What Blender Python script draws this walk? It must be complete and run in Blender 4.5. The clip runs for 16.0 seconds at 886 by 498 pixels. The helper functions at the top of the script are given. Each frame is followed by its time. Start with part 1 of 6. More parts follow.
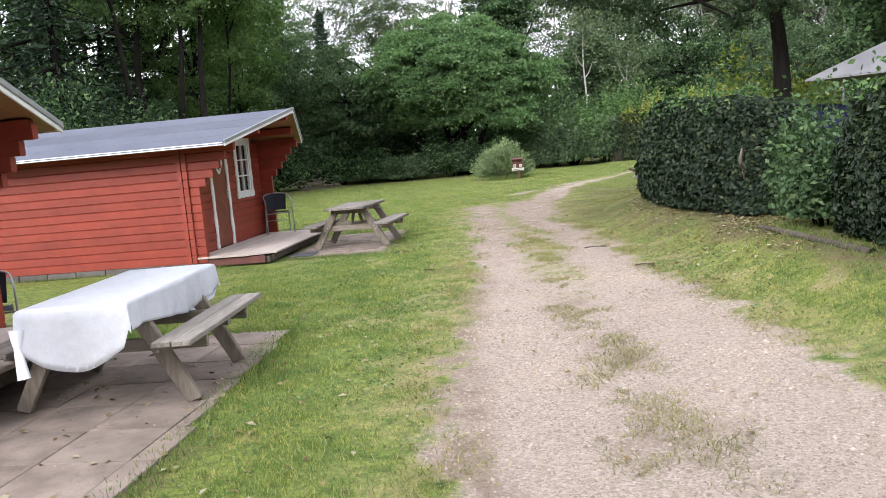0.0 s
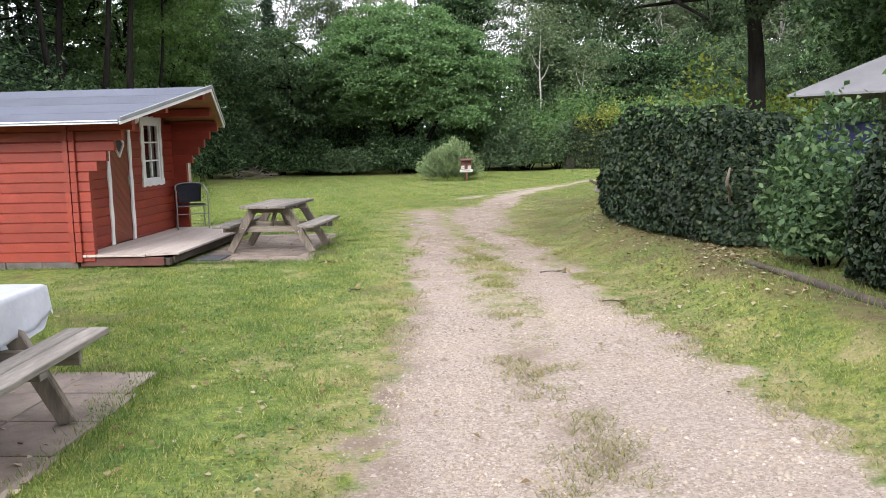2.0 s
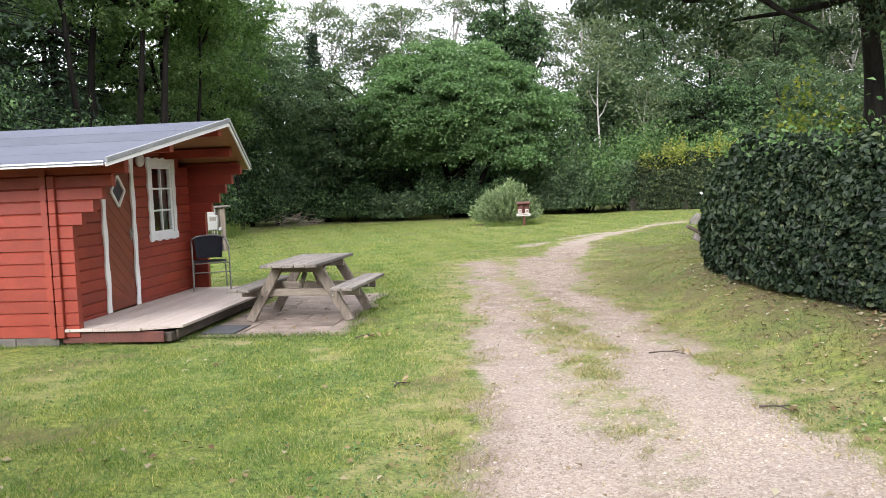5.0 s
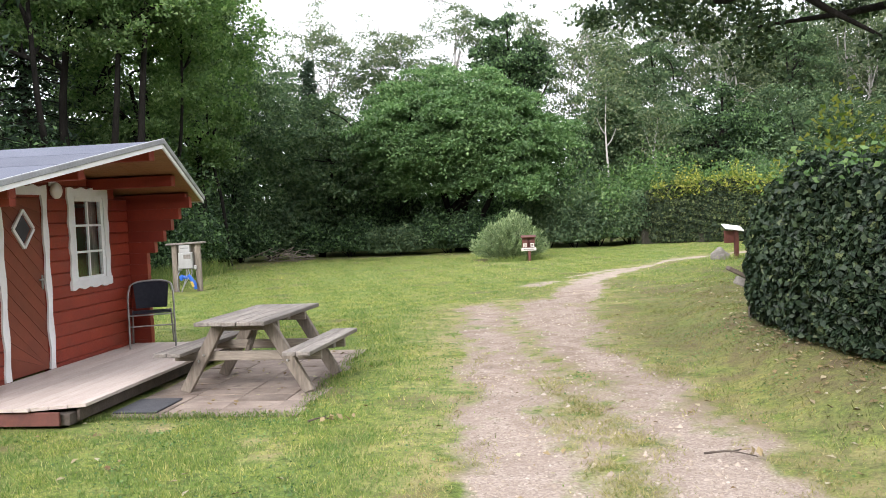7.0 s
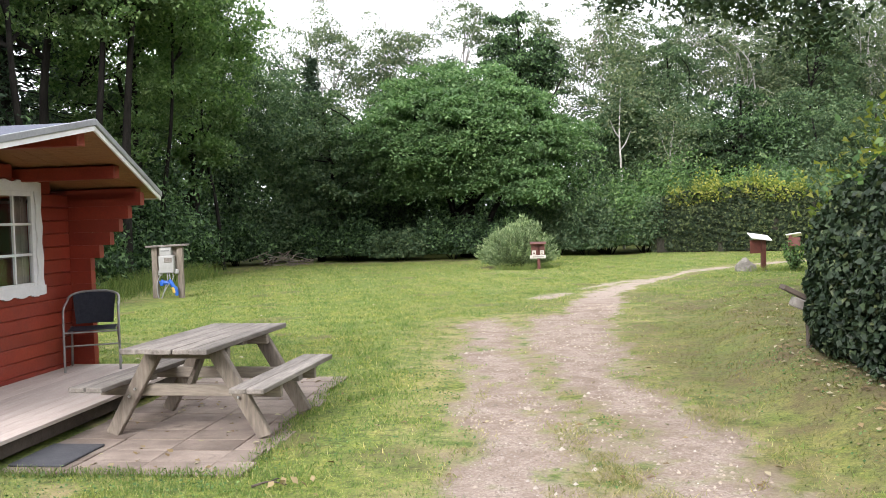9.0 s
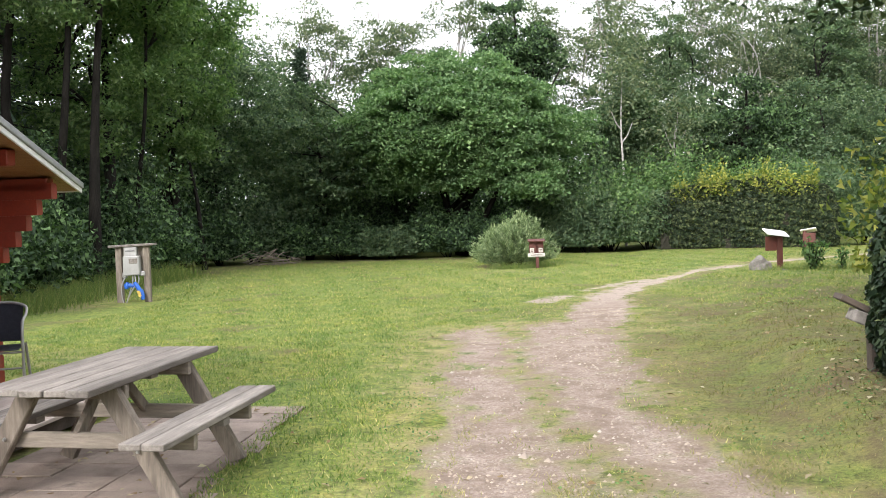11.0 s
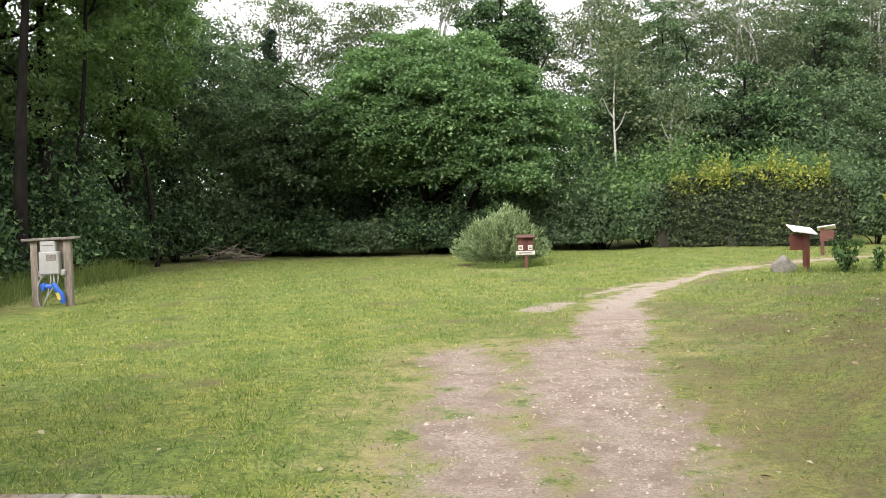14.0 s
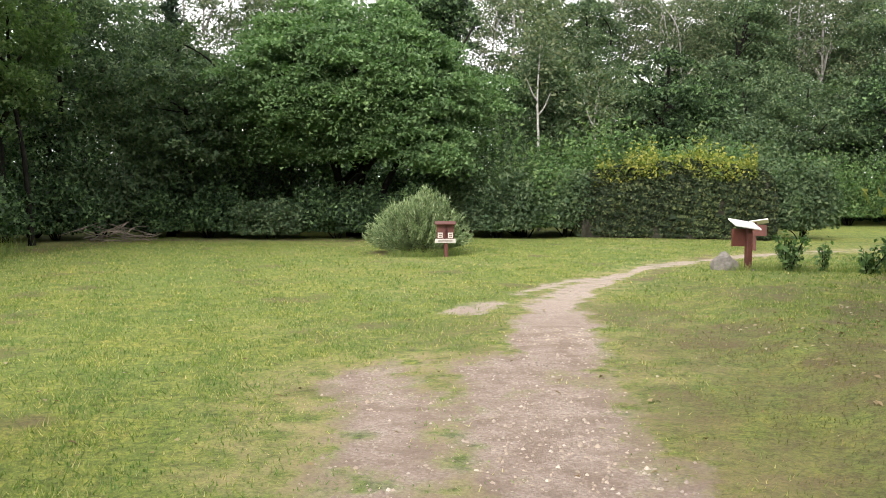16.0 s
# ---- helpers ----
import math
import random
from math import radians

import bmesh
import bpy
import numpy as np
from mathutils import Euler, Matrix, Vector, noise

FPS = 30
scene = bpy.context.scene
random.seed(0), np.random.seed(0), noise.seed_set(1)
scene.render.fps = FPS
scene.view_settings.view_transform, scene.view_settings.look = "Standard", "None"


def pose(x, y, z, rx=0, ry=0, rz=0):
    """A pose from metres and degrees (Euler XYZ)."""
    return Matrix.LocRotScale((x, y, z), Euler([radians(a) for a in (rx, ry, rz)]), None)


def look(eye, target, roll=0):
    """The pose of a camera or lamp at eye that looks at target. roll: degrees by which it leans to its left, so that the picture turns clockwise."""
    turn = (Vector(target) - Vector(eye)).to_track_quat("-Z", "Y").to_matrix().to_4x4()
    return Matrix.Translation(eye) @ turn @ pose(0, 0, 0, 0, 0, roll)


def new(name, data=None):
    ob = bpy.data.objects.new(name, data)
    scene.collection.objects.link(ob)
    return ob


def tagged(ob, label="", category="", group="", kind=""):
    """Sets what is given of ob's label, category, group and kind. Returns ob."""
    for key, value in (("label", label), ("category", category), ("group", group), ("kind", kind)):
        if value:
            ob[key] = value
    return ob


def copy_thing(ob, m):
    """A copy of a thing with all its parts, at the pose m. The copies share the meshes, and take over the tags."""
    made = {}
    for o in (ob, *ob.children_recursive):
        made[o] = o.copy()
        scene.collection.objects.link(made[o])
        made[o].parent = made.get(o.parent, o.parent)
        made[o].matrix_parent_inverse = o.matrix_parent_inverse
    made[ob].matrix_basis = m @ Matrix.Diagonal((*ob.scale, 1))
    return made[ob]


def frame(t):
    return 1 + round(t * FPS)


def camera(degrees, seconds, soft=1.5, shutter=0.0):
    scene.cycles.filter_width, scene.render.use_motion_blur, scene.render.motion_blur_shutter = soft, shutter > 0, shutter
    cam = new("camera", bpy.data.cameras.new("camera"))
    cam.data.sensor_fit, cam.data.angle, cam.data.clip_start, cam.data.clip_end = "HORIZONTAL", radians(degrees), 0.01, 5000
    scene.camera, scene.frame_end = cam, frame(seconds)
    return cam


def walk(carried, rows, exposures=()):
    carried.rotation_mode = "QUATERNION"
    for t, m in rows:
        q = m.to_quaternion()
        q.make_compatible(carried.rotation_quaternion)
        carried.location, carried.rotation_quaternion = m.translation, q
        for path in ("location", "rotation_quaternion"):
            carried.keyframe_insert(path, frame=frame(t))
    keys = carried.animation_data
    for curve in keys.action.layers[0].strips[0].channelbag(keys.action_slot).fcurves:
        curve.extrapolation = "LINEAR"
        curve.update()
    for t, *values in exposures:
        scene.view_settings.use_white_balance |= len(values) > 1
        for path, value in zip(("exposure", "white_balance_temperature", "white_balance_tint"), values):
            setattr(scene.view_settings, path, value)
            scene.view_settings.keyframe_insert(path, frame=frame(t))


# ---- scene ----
cam = camera(54.0, 16.0, 0.6)
PATH = [
    (0, (0.636, -2.323, 1.734), (0.371, -0.355, 1.493), -5.1),
    (0.5, (0.602, -1.84, 1.734), (0.431, 0.138, 1.491), -2.4),
    (1, (0.629, -1.308, 1.733), (0.507, 0.674, 1.491), -1.1),
    (1.5, (0.603, -0.807, 1.725), (0.474, 1.174, 1.477), -1.1),
    (2, (0.528, -0.311, 1.738), (0.393, 1.668, 1.482), -1.3),
    (2.5, (0.503, 0.18, 1.745), (0.298, 2.157, 1.52), -1.9),
    (3, (0.464, 0.623, 1.731), (0.249, 2.599, 1.508), -1.8),
    (3.5, (0.374, 1.081, 1.768), (0.16, 3.06, 1.575), -1.9),
    (4, (0.29, 1.515, 1.727), (0.028, 3.49, 1.55), -2.1),
    (4.2, (0.238, 1.66, 1.701), (-0.009, 3.639, 1.541), -2.2),
    (6.5, (0.069, 3.987, 1.696), (-0.178, 5.966, 1.548), -2.3),
    (7, (0.06, 4.587, 1.709), (-0.196, 6.569, 1.628), -2.5),
    (7.5, (0.01, 4.972, 1.688), (-0.248, 6.955, 1.622), -2.3),
    (8, (-0.041, 5.48, 1.68), (-0.295, 7.462, 1.602), -2.0),
    (8.5, (-0.05, 5.951, 1.7), (-0.331, 7.93, 1.62), -2.2),
    (9, (-0.058, 6.354, 1.687), (-0.33, 8.334, 1.617), -1.7),
    (9.2, (-0.087, 6.611, 1.684), (-0.347, 8.592, 1.603), -2.0),
    (11.3, (-0.098, 8.228, 1.667), (-0.37, 10.208, 1.589), -2.0),
    (11.5, (-0.11, 8.37, 1.666), (-0.386, 10.349, 1.583), -2.1),
    (12, (-0.222, 8.913, 1.644), (-0.5, 10.891, 1.553), -1.9),
    (12.5, (-0.254, 9.448, 1.604), (-0.515, 11.429, 1.514), -1.9),
    (13, (-0.258, 9.921, 1.641), (-0.518, 11.902, 1.536), -1.9),
    (13.5, (-0.355, 10.448, 1.617), (-0.595, 12.432, 1.521), -1.7),
    (14, (-0.414, 10.846, 1.571), (-0.638, 12.832, 1.482), -1.5),
    (14.5, (-0.477, 11.383, 1.613), (-0.683, 13.369, 1.5), -1.4),
    (15, (-0.566, 11.927, 1.568), (-0.703, 13.919, 1.466), -1.5),
    (15.5, (-0.623, 12.337, 1.566), (-0.656, 14.333, 1.446), 0.1),
    (16, (-0.643, 12.829, 1.586), (-0.665, 14.824, 1.454), 0.2),
]
walk(cam, [(t, look(eye, target, roll)) for t, eye, target, roll in PATH], [(0, 1.09, 6150, 15), (2, 1.13, 6200, 15), (4, 1.23, 6250, 15), (8, 1.34, 6300, 15), (12, 1.34, 6450, 14), (16, 1.17, 6700, 14)])

# ---- light ----
world = bpy.data.worlds.new("overcast")
scene.world = world
world.use_nodes = True
wn, wl = world.node_tree.nodes, world.node_tree.links
wn.clear()
sky = wn.new("ShaderNodeTexSky")
sky.sky_type = "NISHITA"
sky.sun_disc = False
sky.sun_elevation = radians(33)
sky.sun_rotation = radians(204)
sky.dust_density = 4.0
# a closed cloud cover takes most of the blue out of the sky and evens it
pale = wn.new("ShaderNodeHueSaturation")
pale.inputs["Saturation"].default_value = 0.18
cover = wn.new("ShaderNodeMixRGB")
cover.inputs["Fac"].default_value = 0.6
cover.inputs["Color2"].default_value = (10.5, 10.6, 10.8, 1)
wbg = wn.new("ShaderNodeBackground")
wbg.inputs["Strength"].default_value = 0.14
wout = wn.new("ShaderNodeOutputWorld")
wl.new(sky.outputs[0], pale.inputs["Color"])
wl.new(pale.outputs[0], cover.inputs["Color1"])
wl.new(cover.outputs[0], wbg.inputs["Color"])
wl.new(wbg.outputs[0], wout.inputs["Surface"])

sun_data = bpy.data.lights.new("sun", "SUN")
sun_data.energy = 1.5
sun_data.angle = radians(25)
sun_data.color = (1.0, 0.96, 0.9)
sun = new("sun", sun_data)
sun.matrix_world = look((-10, -16, 15), (0, 6, 0))


# ---- materials ----
def nodes_of(name):
    m = bpy.data.materials.new(name)
    m.use_nodes = True
    n, l = m.node_tree.nodes, m.node_tree.links
    return m, n, l, n["Principled BSDF"], n["Material Output"]


def ramp(n, stops):
    r = n.new("ShaderNodeValToRGB")
    r.color_ramp.elements[0].position, r.color_ramp.elements[0].color = stops[0][0], (*stops[0][1], 1)
    r.color_ramp.elements[1].position, r.color_ramp.elements[1].color = stops[-1][0], (*stops[-1][1], 1)
    for p, c in stops[1:-1]:
        e = r.color_ramp.elements.new(p)
        e.color = (*c, 1)
    return r


def noise_node(n, l, scale, detail=5, rough=0.6, vec=None):
    t = n.new("ShaderNodeTexNoise")
    t.inputs["Scale"].default_value = scale
    t.inputs["Detail"].default_value = detail
    t.inputs["Roughness"].default_value = rough
    if vec is not None:
        l.new(vec, t.inputs["Vector"])
    return t


def mixed(n, l, fac, a, b, mode="MIX"):
    m = n.new("ShaderNodeMixRGB")
    m.blend_type = mode
    for sock, v in ((m.inputs["Fac"], fac), (m.inputs["Color1"], a), (m.inputs["Color2"], b)):
        if isinstance(v, (int, float)):
            sock.default_value = v
        elif isinstance(v, tuple):
            sock.default_value = (*v, 1)
        else:
            l.new(v, sock)
    return m.outputs[0]


def surface(name, dark, light, scale=6.0, rough=0.7, bump=0.3, fine=60.0, stretch=(1, 1, 1), vary=0.12, metal=0.0, worn=None, dist=0.01):
    """A surface with two scales of variation, fine relief and, with worn, patches of another colour."""
    m, n, l, bsdf, out = nodes_of(name)
    co = n.new("ShaderNodeTexCoord")
    mp = n.new("ShaderNodeMapping")
    mp.inputs["Scale"].default_value = stretch
    l.new(co.outputs["Object"], mp.inputs["Vector"])
    info = n.new("ShaderNodeObjectInfo")
    shift = n.new("ShaderNodeVectorMath")
    shift.operation = "MULTIPLY_ADD"
    shift.inputs[1].default_value = (37.0, 17.0, 29.0)
    l.new(info.outputs["Random"], shift.inputs[0])
    l.new(mp.outputs[0], shift.inputs[2])
    big = noise_node(n, l, scale, 4, 0.6, shift.outputs[0])
    small = noise_node(n, l, fine, 6, 0.65, shift.outputs[0])
    r = ramp(n, [(0.3, dark), (0.7, light)])
    l.new(big.outputs["Fac"], r.inputs["Fac"])
    r2 = ramp(n, [(0.3, (1 - 2 * vary,) * 3), (0.7, (1.0,) * 3)])
    l.new(small.outputs["Fac"], r2.inputs["Fac"])
    col = mixed(n, l, 1.0, r.outputs[0], r2.outputs[0], "MULTIPLY")
    tone = n.new("ShaderNodeMapRange")
    tone.inputs["To Min"].default_value = 1 - vary
    tone.inputs["To Max"].default_value = 1 + vary * 0.6
    l.new(info.outputs["Random"], tone.inputs["Value"])
    col = mixed(n, l, 1.0, col, tone.outputs[0], "MULTIPLY")
    if worn:
        w = noise_node(n, l, scale * 2.3, 8, 0.7, shift.outputs[0])
        wr = ramp(n, [(0.56, (0, 0, 0)), (0.7, (1, 1, 1))])
        l.new(w.outputs["Fac"], wr.inputs["Fac"])
        col = mixed(n, l, wr.outputs[0], col, worn)
    l.new(col, bsdf.inputs["Base Color"])
    bsdf.inputs["Roughness"].default_value = rough
    bsdf.inputs["Metallic"].default_value = metal
    b = n.new("ShaderNodeBump")
    b.inputs["Strength"].default_value = bump
    b.inputs["Distance"].default_value = dist
    l.new(small.outputs["Fac"], b.inputs["Height"])
    l.new(b.outputs[0], bsdf.inputs["Normal"])
    return m


def leafy(name, stops, through_light=0.3, rough=0.6, spec=0.18, patch=(0.7, (0.72, 0.72, 0.72), (1.12, 1.1, 1.0))):
    """Leaves: each its own tone, some light shining through."""
    m, n, l, bsdf, out = nodes_of(name)
    geo = n.new("ShaderNodeNewGeometry")
    r = ramp(n, stops)
    l.new(geo.outputs["Random Per Island"], r.inputs["Fac"])
    big = noise_node(n, l, patch[0], 3, 0.5, geo.outputs["Position"])
    r2 = ramp(n, [(0.3, patch[1]), (0.7, patch[2])])
    l.new(big.outputs["Fac"], r2.inputs["Fac"])
    col = mixed(n, l, 1.0, r.outputs[0], r2.outputs[0], "MULTIPLY")
    l.new(col, bsdf.inputs["Base Color"])
    bsdf.inputs["Roughness"].default_value = rough
    bsdf.inputs["Specular IOR Level"].default_value = spec
    tr = n.new("ShaderNodeBsdfTranslucent")
    l.new(mixed(n, l, 1.0, col, (0.85, 1.15, 0.5), "MULTIPLY"), tr.inputs["Color"])
    mx = n.new("ShaderNodeMixShader")
    mx.inputs["Fac"].default_value = through_light
    l.new(bsdf.outputs[0], mx.inputs[1])
    l.new(tr.outputs[0], mx.inputs[2])
    l.new(mx.outputs[0], out.inputs["Surface"])
    return m


RED = surface("red_paint", (0.205, 0.024, 0.011), (0.285, 0.038, 0.016), 2.0, 0.55, 0.25, 45, (1, 1, 1), 0.12, worn=(0.185, 0.028, 0.015))
DOORRED = surface("door_stain", (0.16, 0.035, 0.018), (0.22, 0.05, 0.024), 3.0, 0.5, 0.2, 60)
WHITE = surface("white_paint", (0.68, 0.68, 0.68), (0.8, 0.8, 0.8), 5.0, 0.5, 0.15, 50, vary=0.04)
FELT = surface("roof_felt", (0.080, 0.090, 0.122), (0.108, 0.119, 0.156), 1.2, 0.9, 0.5, 160, vary=0.12, worn=(0.092, 0.100, 0.128))
ZINC = surface("grey_edge_metal", (0.30, 0.31, 0.32), (0.4, 0.41, 0.42), 3.0, 0.5, 0.1, 40, metal=0.5)
# pine coloured darker and redder for the shade and red reflection under the roof
SHADED_PINE = surface("shaded_pine_boards", (0.24, 0.11, 0.042), (0.34, 0.17, 0.066), 5.0, 0.6, 0.2, 40, (1, 8, 1))
GREYWOOD = surface("weathered_wood", (0.150, 0.130, 0.112), (0.310, 0.280, 0.245), 7.0, 0.85, 0.6, 40, (1.0, 0.12, 1.0), 0.24, worn=(0.105, 0.092, 0.078))
LEGWOOD = surface("weathered_leg_wood", (0.155, 0.128, 0.10), (0.33, 0.28, 0.225), 7.0, 0.85, 0.6, 40, (1.0, 1.0, 0.15), 0.24, worn=(0.115, 0.098, 0.078))
BEARWOOD = surface("weathered_bearer_wood", (0.19, 0.16, 0.125), (0.34, 0.295, 0.24), 7.0, 0.85, 0.6, 40, (0.15, 1.0, 1.0), 0.2, worn=(0.14, 0.12, 0.10))
DECKWOOD = surface("deck_boards", (0.38, 0.32, 0.28), (0.48, 0.415, 0.37), 4.0, 0.85, 0.4, 50, (1.0, 0.15, 1.0), 0.08, worn=(0.33, 0.28, 0.24))
DARKWOOD = surface("old_dark_wood", (0.045, 0.034, 0.027), (0.10, 0.078, 0.06), 6.0, 0.9, 0.6, 40)
SLAB = surface("concrete_slab", (0.150, 0.115, 0.092), (0.33, 0.268, 0.222), 2.2, 0.95, 0.5, 90, vary=0.12, worn=(0.125, 0.10, 0.08))
JOINT = surface("sandy_joint", (0.115, 0.09, 0.068), (0.19, 0.155, 0.12), 6.0, 0.95, 0.5, 80)
CONCRETE = surface("foundation_concrete", (0.085, 0.078, 0.068), (0.15, 0.138, 0.122), 4.0, 0.95, 0.5, 70)
RUBBER = surface("dark_rubber", (0.045, 0.047, 0.055), (0.07, 0.072, 0.08), 8.0, 0.9, 0.6, 120)
CLOTH = surface("white_cloth", (0.82, 0.85, 0.91), (0.88, 0.90, 0.95), 8.0, 0.9, 0.35, 18, vary=0.05)
STEEL = surface("grey_tube", (0.22, 0.22, 0.21), (0.32, 0.32, 0.31), 8.0, 0.45, 0.1, 60, metal=0.4)
WEAVE = surface("blue_black_weave", (0.018, 0.022, 0.038), (0.035, 0.04, 0.06), 30.0, 0.6, 0.7, 150)
BOLT = surface("zinc_bolt", (0.4, 0.4, 0.4), (0.55, 0.55, 0.55), 20, 0.4, 0.1, 60, metal=0.8)
BARK = surface("bark", (0.010, 0.0092, 0.008), (0.028, 0.025, 0.021), 5.0, 0.95, 0.9, 30, (1, 1, 0.25), 0.2, dist=0.03)
BARK.node_tree.nodes["Principled BSDF"].inputs["Specular IOR Level"].default_value = 0.1
PALEBARK = surface("pale_bark", (0.26, 0.25, 0.22), (0.48, 0.47, 0.43), 4.0, 0.9, 0.5, 25, (1, 1, 2.0), 0.2, dist=0.02)
PLASTIC = surface("grey_plastic", (0.29, 0.29, 0.275), (0.35, 0.35, 0.335), 6.0, 0.45, 0.05, 40, vary=0.04)
CREAM = surface("cream_card", (0.42, 0.40, 0.36), (0.52, 0.50, 0.46), 8.0, 0.6, 0.05, 40, vary=0.05)
BLUE = surface("blue_plug", (0.02, 0.11, 0.50), (0.03, 0.15, 0.60), 10.0, 0.4, 0.05, 40)
YELLOW = surface("ochre_plug", (0.55, 0.38, 0.08), (0.65, 0.45, 0.10), 10.0, 0.5, 0.05, 40)
OXBLOOD = surface("oxblood_paint", (0.075, 0.022, 0.016), (0.12, 0.034, 0.024), 6.0, 0.6, 0.2, 60)
STONE = surface("grey_stone", (0.14, 0.13, 0.115), (0.26, 0.24, 0.215), 5.0, 0.95, 0.9, 20, dist=0.03)
CANVAS = surface("grey_canvas", (0.16, 0.16, 0.17), (0.21, 0.21, 0.22), 2.0, 0.9, 0.2, 80, vary=0.05)
NAVY = surface("navy_tarpaulin", (0.018, 0.022, 0.07), (0.03, 0.035, 0.10), 2.0, 0.6, 0.2, 30)
CURTAIN = surface("pale_curtain", (0.30, 0.28, 0.24), (0.42, 0.40, 0.34), 3.0, 0.9, 0.2, 40)
DARKROOM = surface("dim_room", (0.06, 0.045, 0.035), (0.09, 0.07, 0.055), 3.0, 0.9, 0.2, 40)
LAMPGLASS = surface("opal_glass", (0.62, 0.60, 0.57), (0.70, 0.68, 0.65), 4.0, 0.3, 0.02, 20, vary=0.03)
INK = surface("dark_print", (0.10, 0.10, 0.10), (0.15, 0.15, 0.15), 10, 0.6, 0.02, 40)
TWIG_SHADE = surface("hedge_twig_shade", (0.02, 0.02, 0.013), (0.045, 0.04, 0.025), 8.0, 0.95, 0.9, 25, dist=0.05)

GLASS, gn, gl, gb, go = nodes_of("window_glass")
gb.inputs["Base Color"].default_value = (1, 1, 1, 1)
gb.inputs["Roughness"].default_value = 0.02
gb.inputs["Transmission Weight"].default_value = 1.0
gb.inputs["IOR"].default_value = 1.45

LEAF_OAK = leafy("oak_leaves", [(0.0, (0.020, 0.038, 0.020)), (0.6, (0.040, 0.068, 0.032)), (1.0, (0.085, 0.115, 0.055))])
LEAF_DOME = leafy("hornbeam_leaves", [(0.0, (0.062, 0.122, 0.050)), (0.6, (0.112, 0.198, 0.086)), (1.0, (0.190, 0.285, 0.132))])
LEAF_MID = leafy("mixed_wood_leaves", [(0.0, (0.042, 0.079, 0.042)), (0.6, (0.088, 0.142, 0.074)), (1.0, (0.165, 0.220, 0.118))])
# mixed-wood leaves in a lighter colour, for the light on the wood's edge
LEAF_LIT_EDGE = leafy("sunlit_wood_edge_leaves", [(0.0, (0.072, 0.126, 0.052)), (0.6, (0.136, 0.215, 0.092)), (1.0, (0.24, 0.315, 0.145))], 0.5)
LEAF_FARHEDGE = leafy("far_hedge_leaves", [(0.0, (0.012, 0.022, 0.012)), (0.6, (0.030, 0.050, 0.023)), (1.0, (0.125, 0.15, 0.065))], 0.12)
LEAF_LIGHT = leafy("birch_leaves", [(0.0, (0.058, 0.090, 0.050)), (0.6, (0.108, 0.148, 0.086)), (1.0, (0.205, 0.225, 0.135))])
LEAF_DARK = leafy("dark_undergrowth_leaves", [(0.0, (0.014, 0.030, 0.015)), (0.5, (0.038, 0.076, 0.034)), (1.0, (0.145, 0.235, 0.102))], 0.2)
LEAF_FIR = leafy("fir_needles", [(0.0, (0.020, 0.039, 0.025)), (0.6, (0.036, 0.064, 0.039)), (1.0, (0.063, 0.098, 0.056))], 0.1)
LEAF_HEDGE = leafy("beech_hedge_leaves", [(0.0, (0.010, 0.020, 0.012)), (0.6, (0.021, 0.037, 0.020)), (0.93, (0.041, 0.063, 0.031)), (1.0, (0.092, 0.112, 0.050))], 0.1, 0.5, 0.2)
LEAF_FRESH = leafy("fresh_shrub_leaves", [(0.0, (0.052, 0.106, 0.042)), (0.6, (0.102, 0.182, 0.068)), (1.0, (0.190, 0.285, 0.112))])
LEAF_YELLOW = leafy("yellow_shoot_leaves", [(0.0, (0.083, 0.134, 0.040)), (0.55, (0.215, 0.245, 0.060)), (1.0, (0.40, 0.38, 0.10))], 0.4)
LEAF_WILLOW = leafy("grey_willow_leaves", [(0.0, (0.095, 0.145, 0.070)), (0.6, (0.185, 0.255, 0.128)), (1.0, (0.33, 0.40, 0.24))], 0.2)
DRYBLADE = leafy("dry_track_grass", [(0.0, (0.13, 0.15, 0.05)), (0.5, (0.24, 0.22, 0.095)), (1.0, (0.42, 0.35, 0.19))], 0.3, 0.7, 0.2)
LEAF_HAZEL = leafy("hazel_leaves", [(0.0, (0.034, 0.068, 0.034)), (0.6, (0.068, 0.122, 0.056)), (1.0, (0.14, 0.205, 0.10))], 0.25)
LEAF_DEAD = leafy("fallen_leaves", [(0.0, (0.120, 0.075, 0.038)), (0.5, (0.240, 0.180, 0.098)), (1.0, (0.375, 0.345, 0.255))], 0.1, 0.8, 0.2)
BLADE = leafy("grass_blades", [(0.0, (0.098, 0.160, 0.042)), (0.55, (0.190, 0.262, 0.080)), (0.82, (0.31, 0.332, 0.124)), (1.0, (0.56, 0.47, 0.27))], 0.45, 0.6, 0.2, (2.2, (0.62, 0.76, 0.78), (1.3, 1.12, 1.0)))
# thin grass whose darker olive also holds the shade of oak and hedges
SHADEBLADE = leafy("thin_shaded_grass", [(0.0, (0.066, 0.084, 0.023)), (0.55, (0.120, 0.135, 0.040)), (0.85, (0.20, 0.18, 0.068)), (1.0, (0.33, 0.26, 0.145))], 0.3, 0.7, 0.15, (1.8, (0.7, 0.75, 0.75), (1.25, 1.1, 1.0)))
TALLGRASS = leafy("tall_grass", [(0.0, (0.10, 0.15, 0.045)), (0.7, (0.19, 0.25, 0.08)), (1.0, (0.36, 0.34, 0.16))], 0.5, 0.6, 0.25)
PEBBLE = leafy("pebbles", [(0.0, (0.20, 0.162, 0.135)), (0.5, (0.30, 0.248, 0.205)), (0.9, (0.375, 0.318, 0.27)), (1.0, (0.46, 0.415, 0.37))], 0.0, 0.85, 0.2)


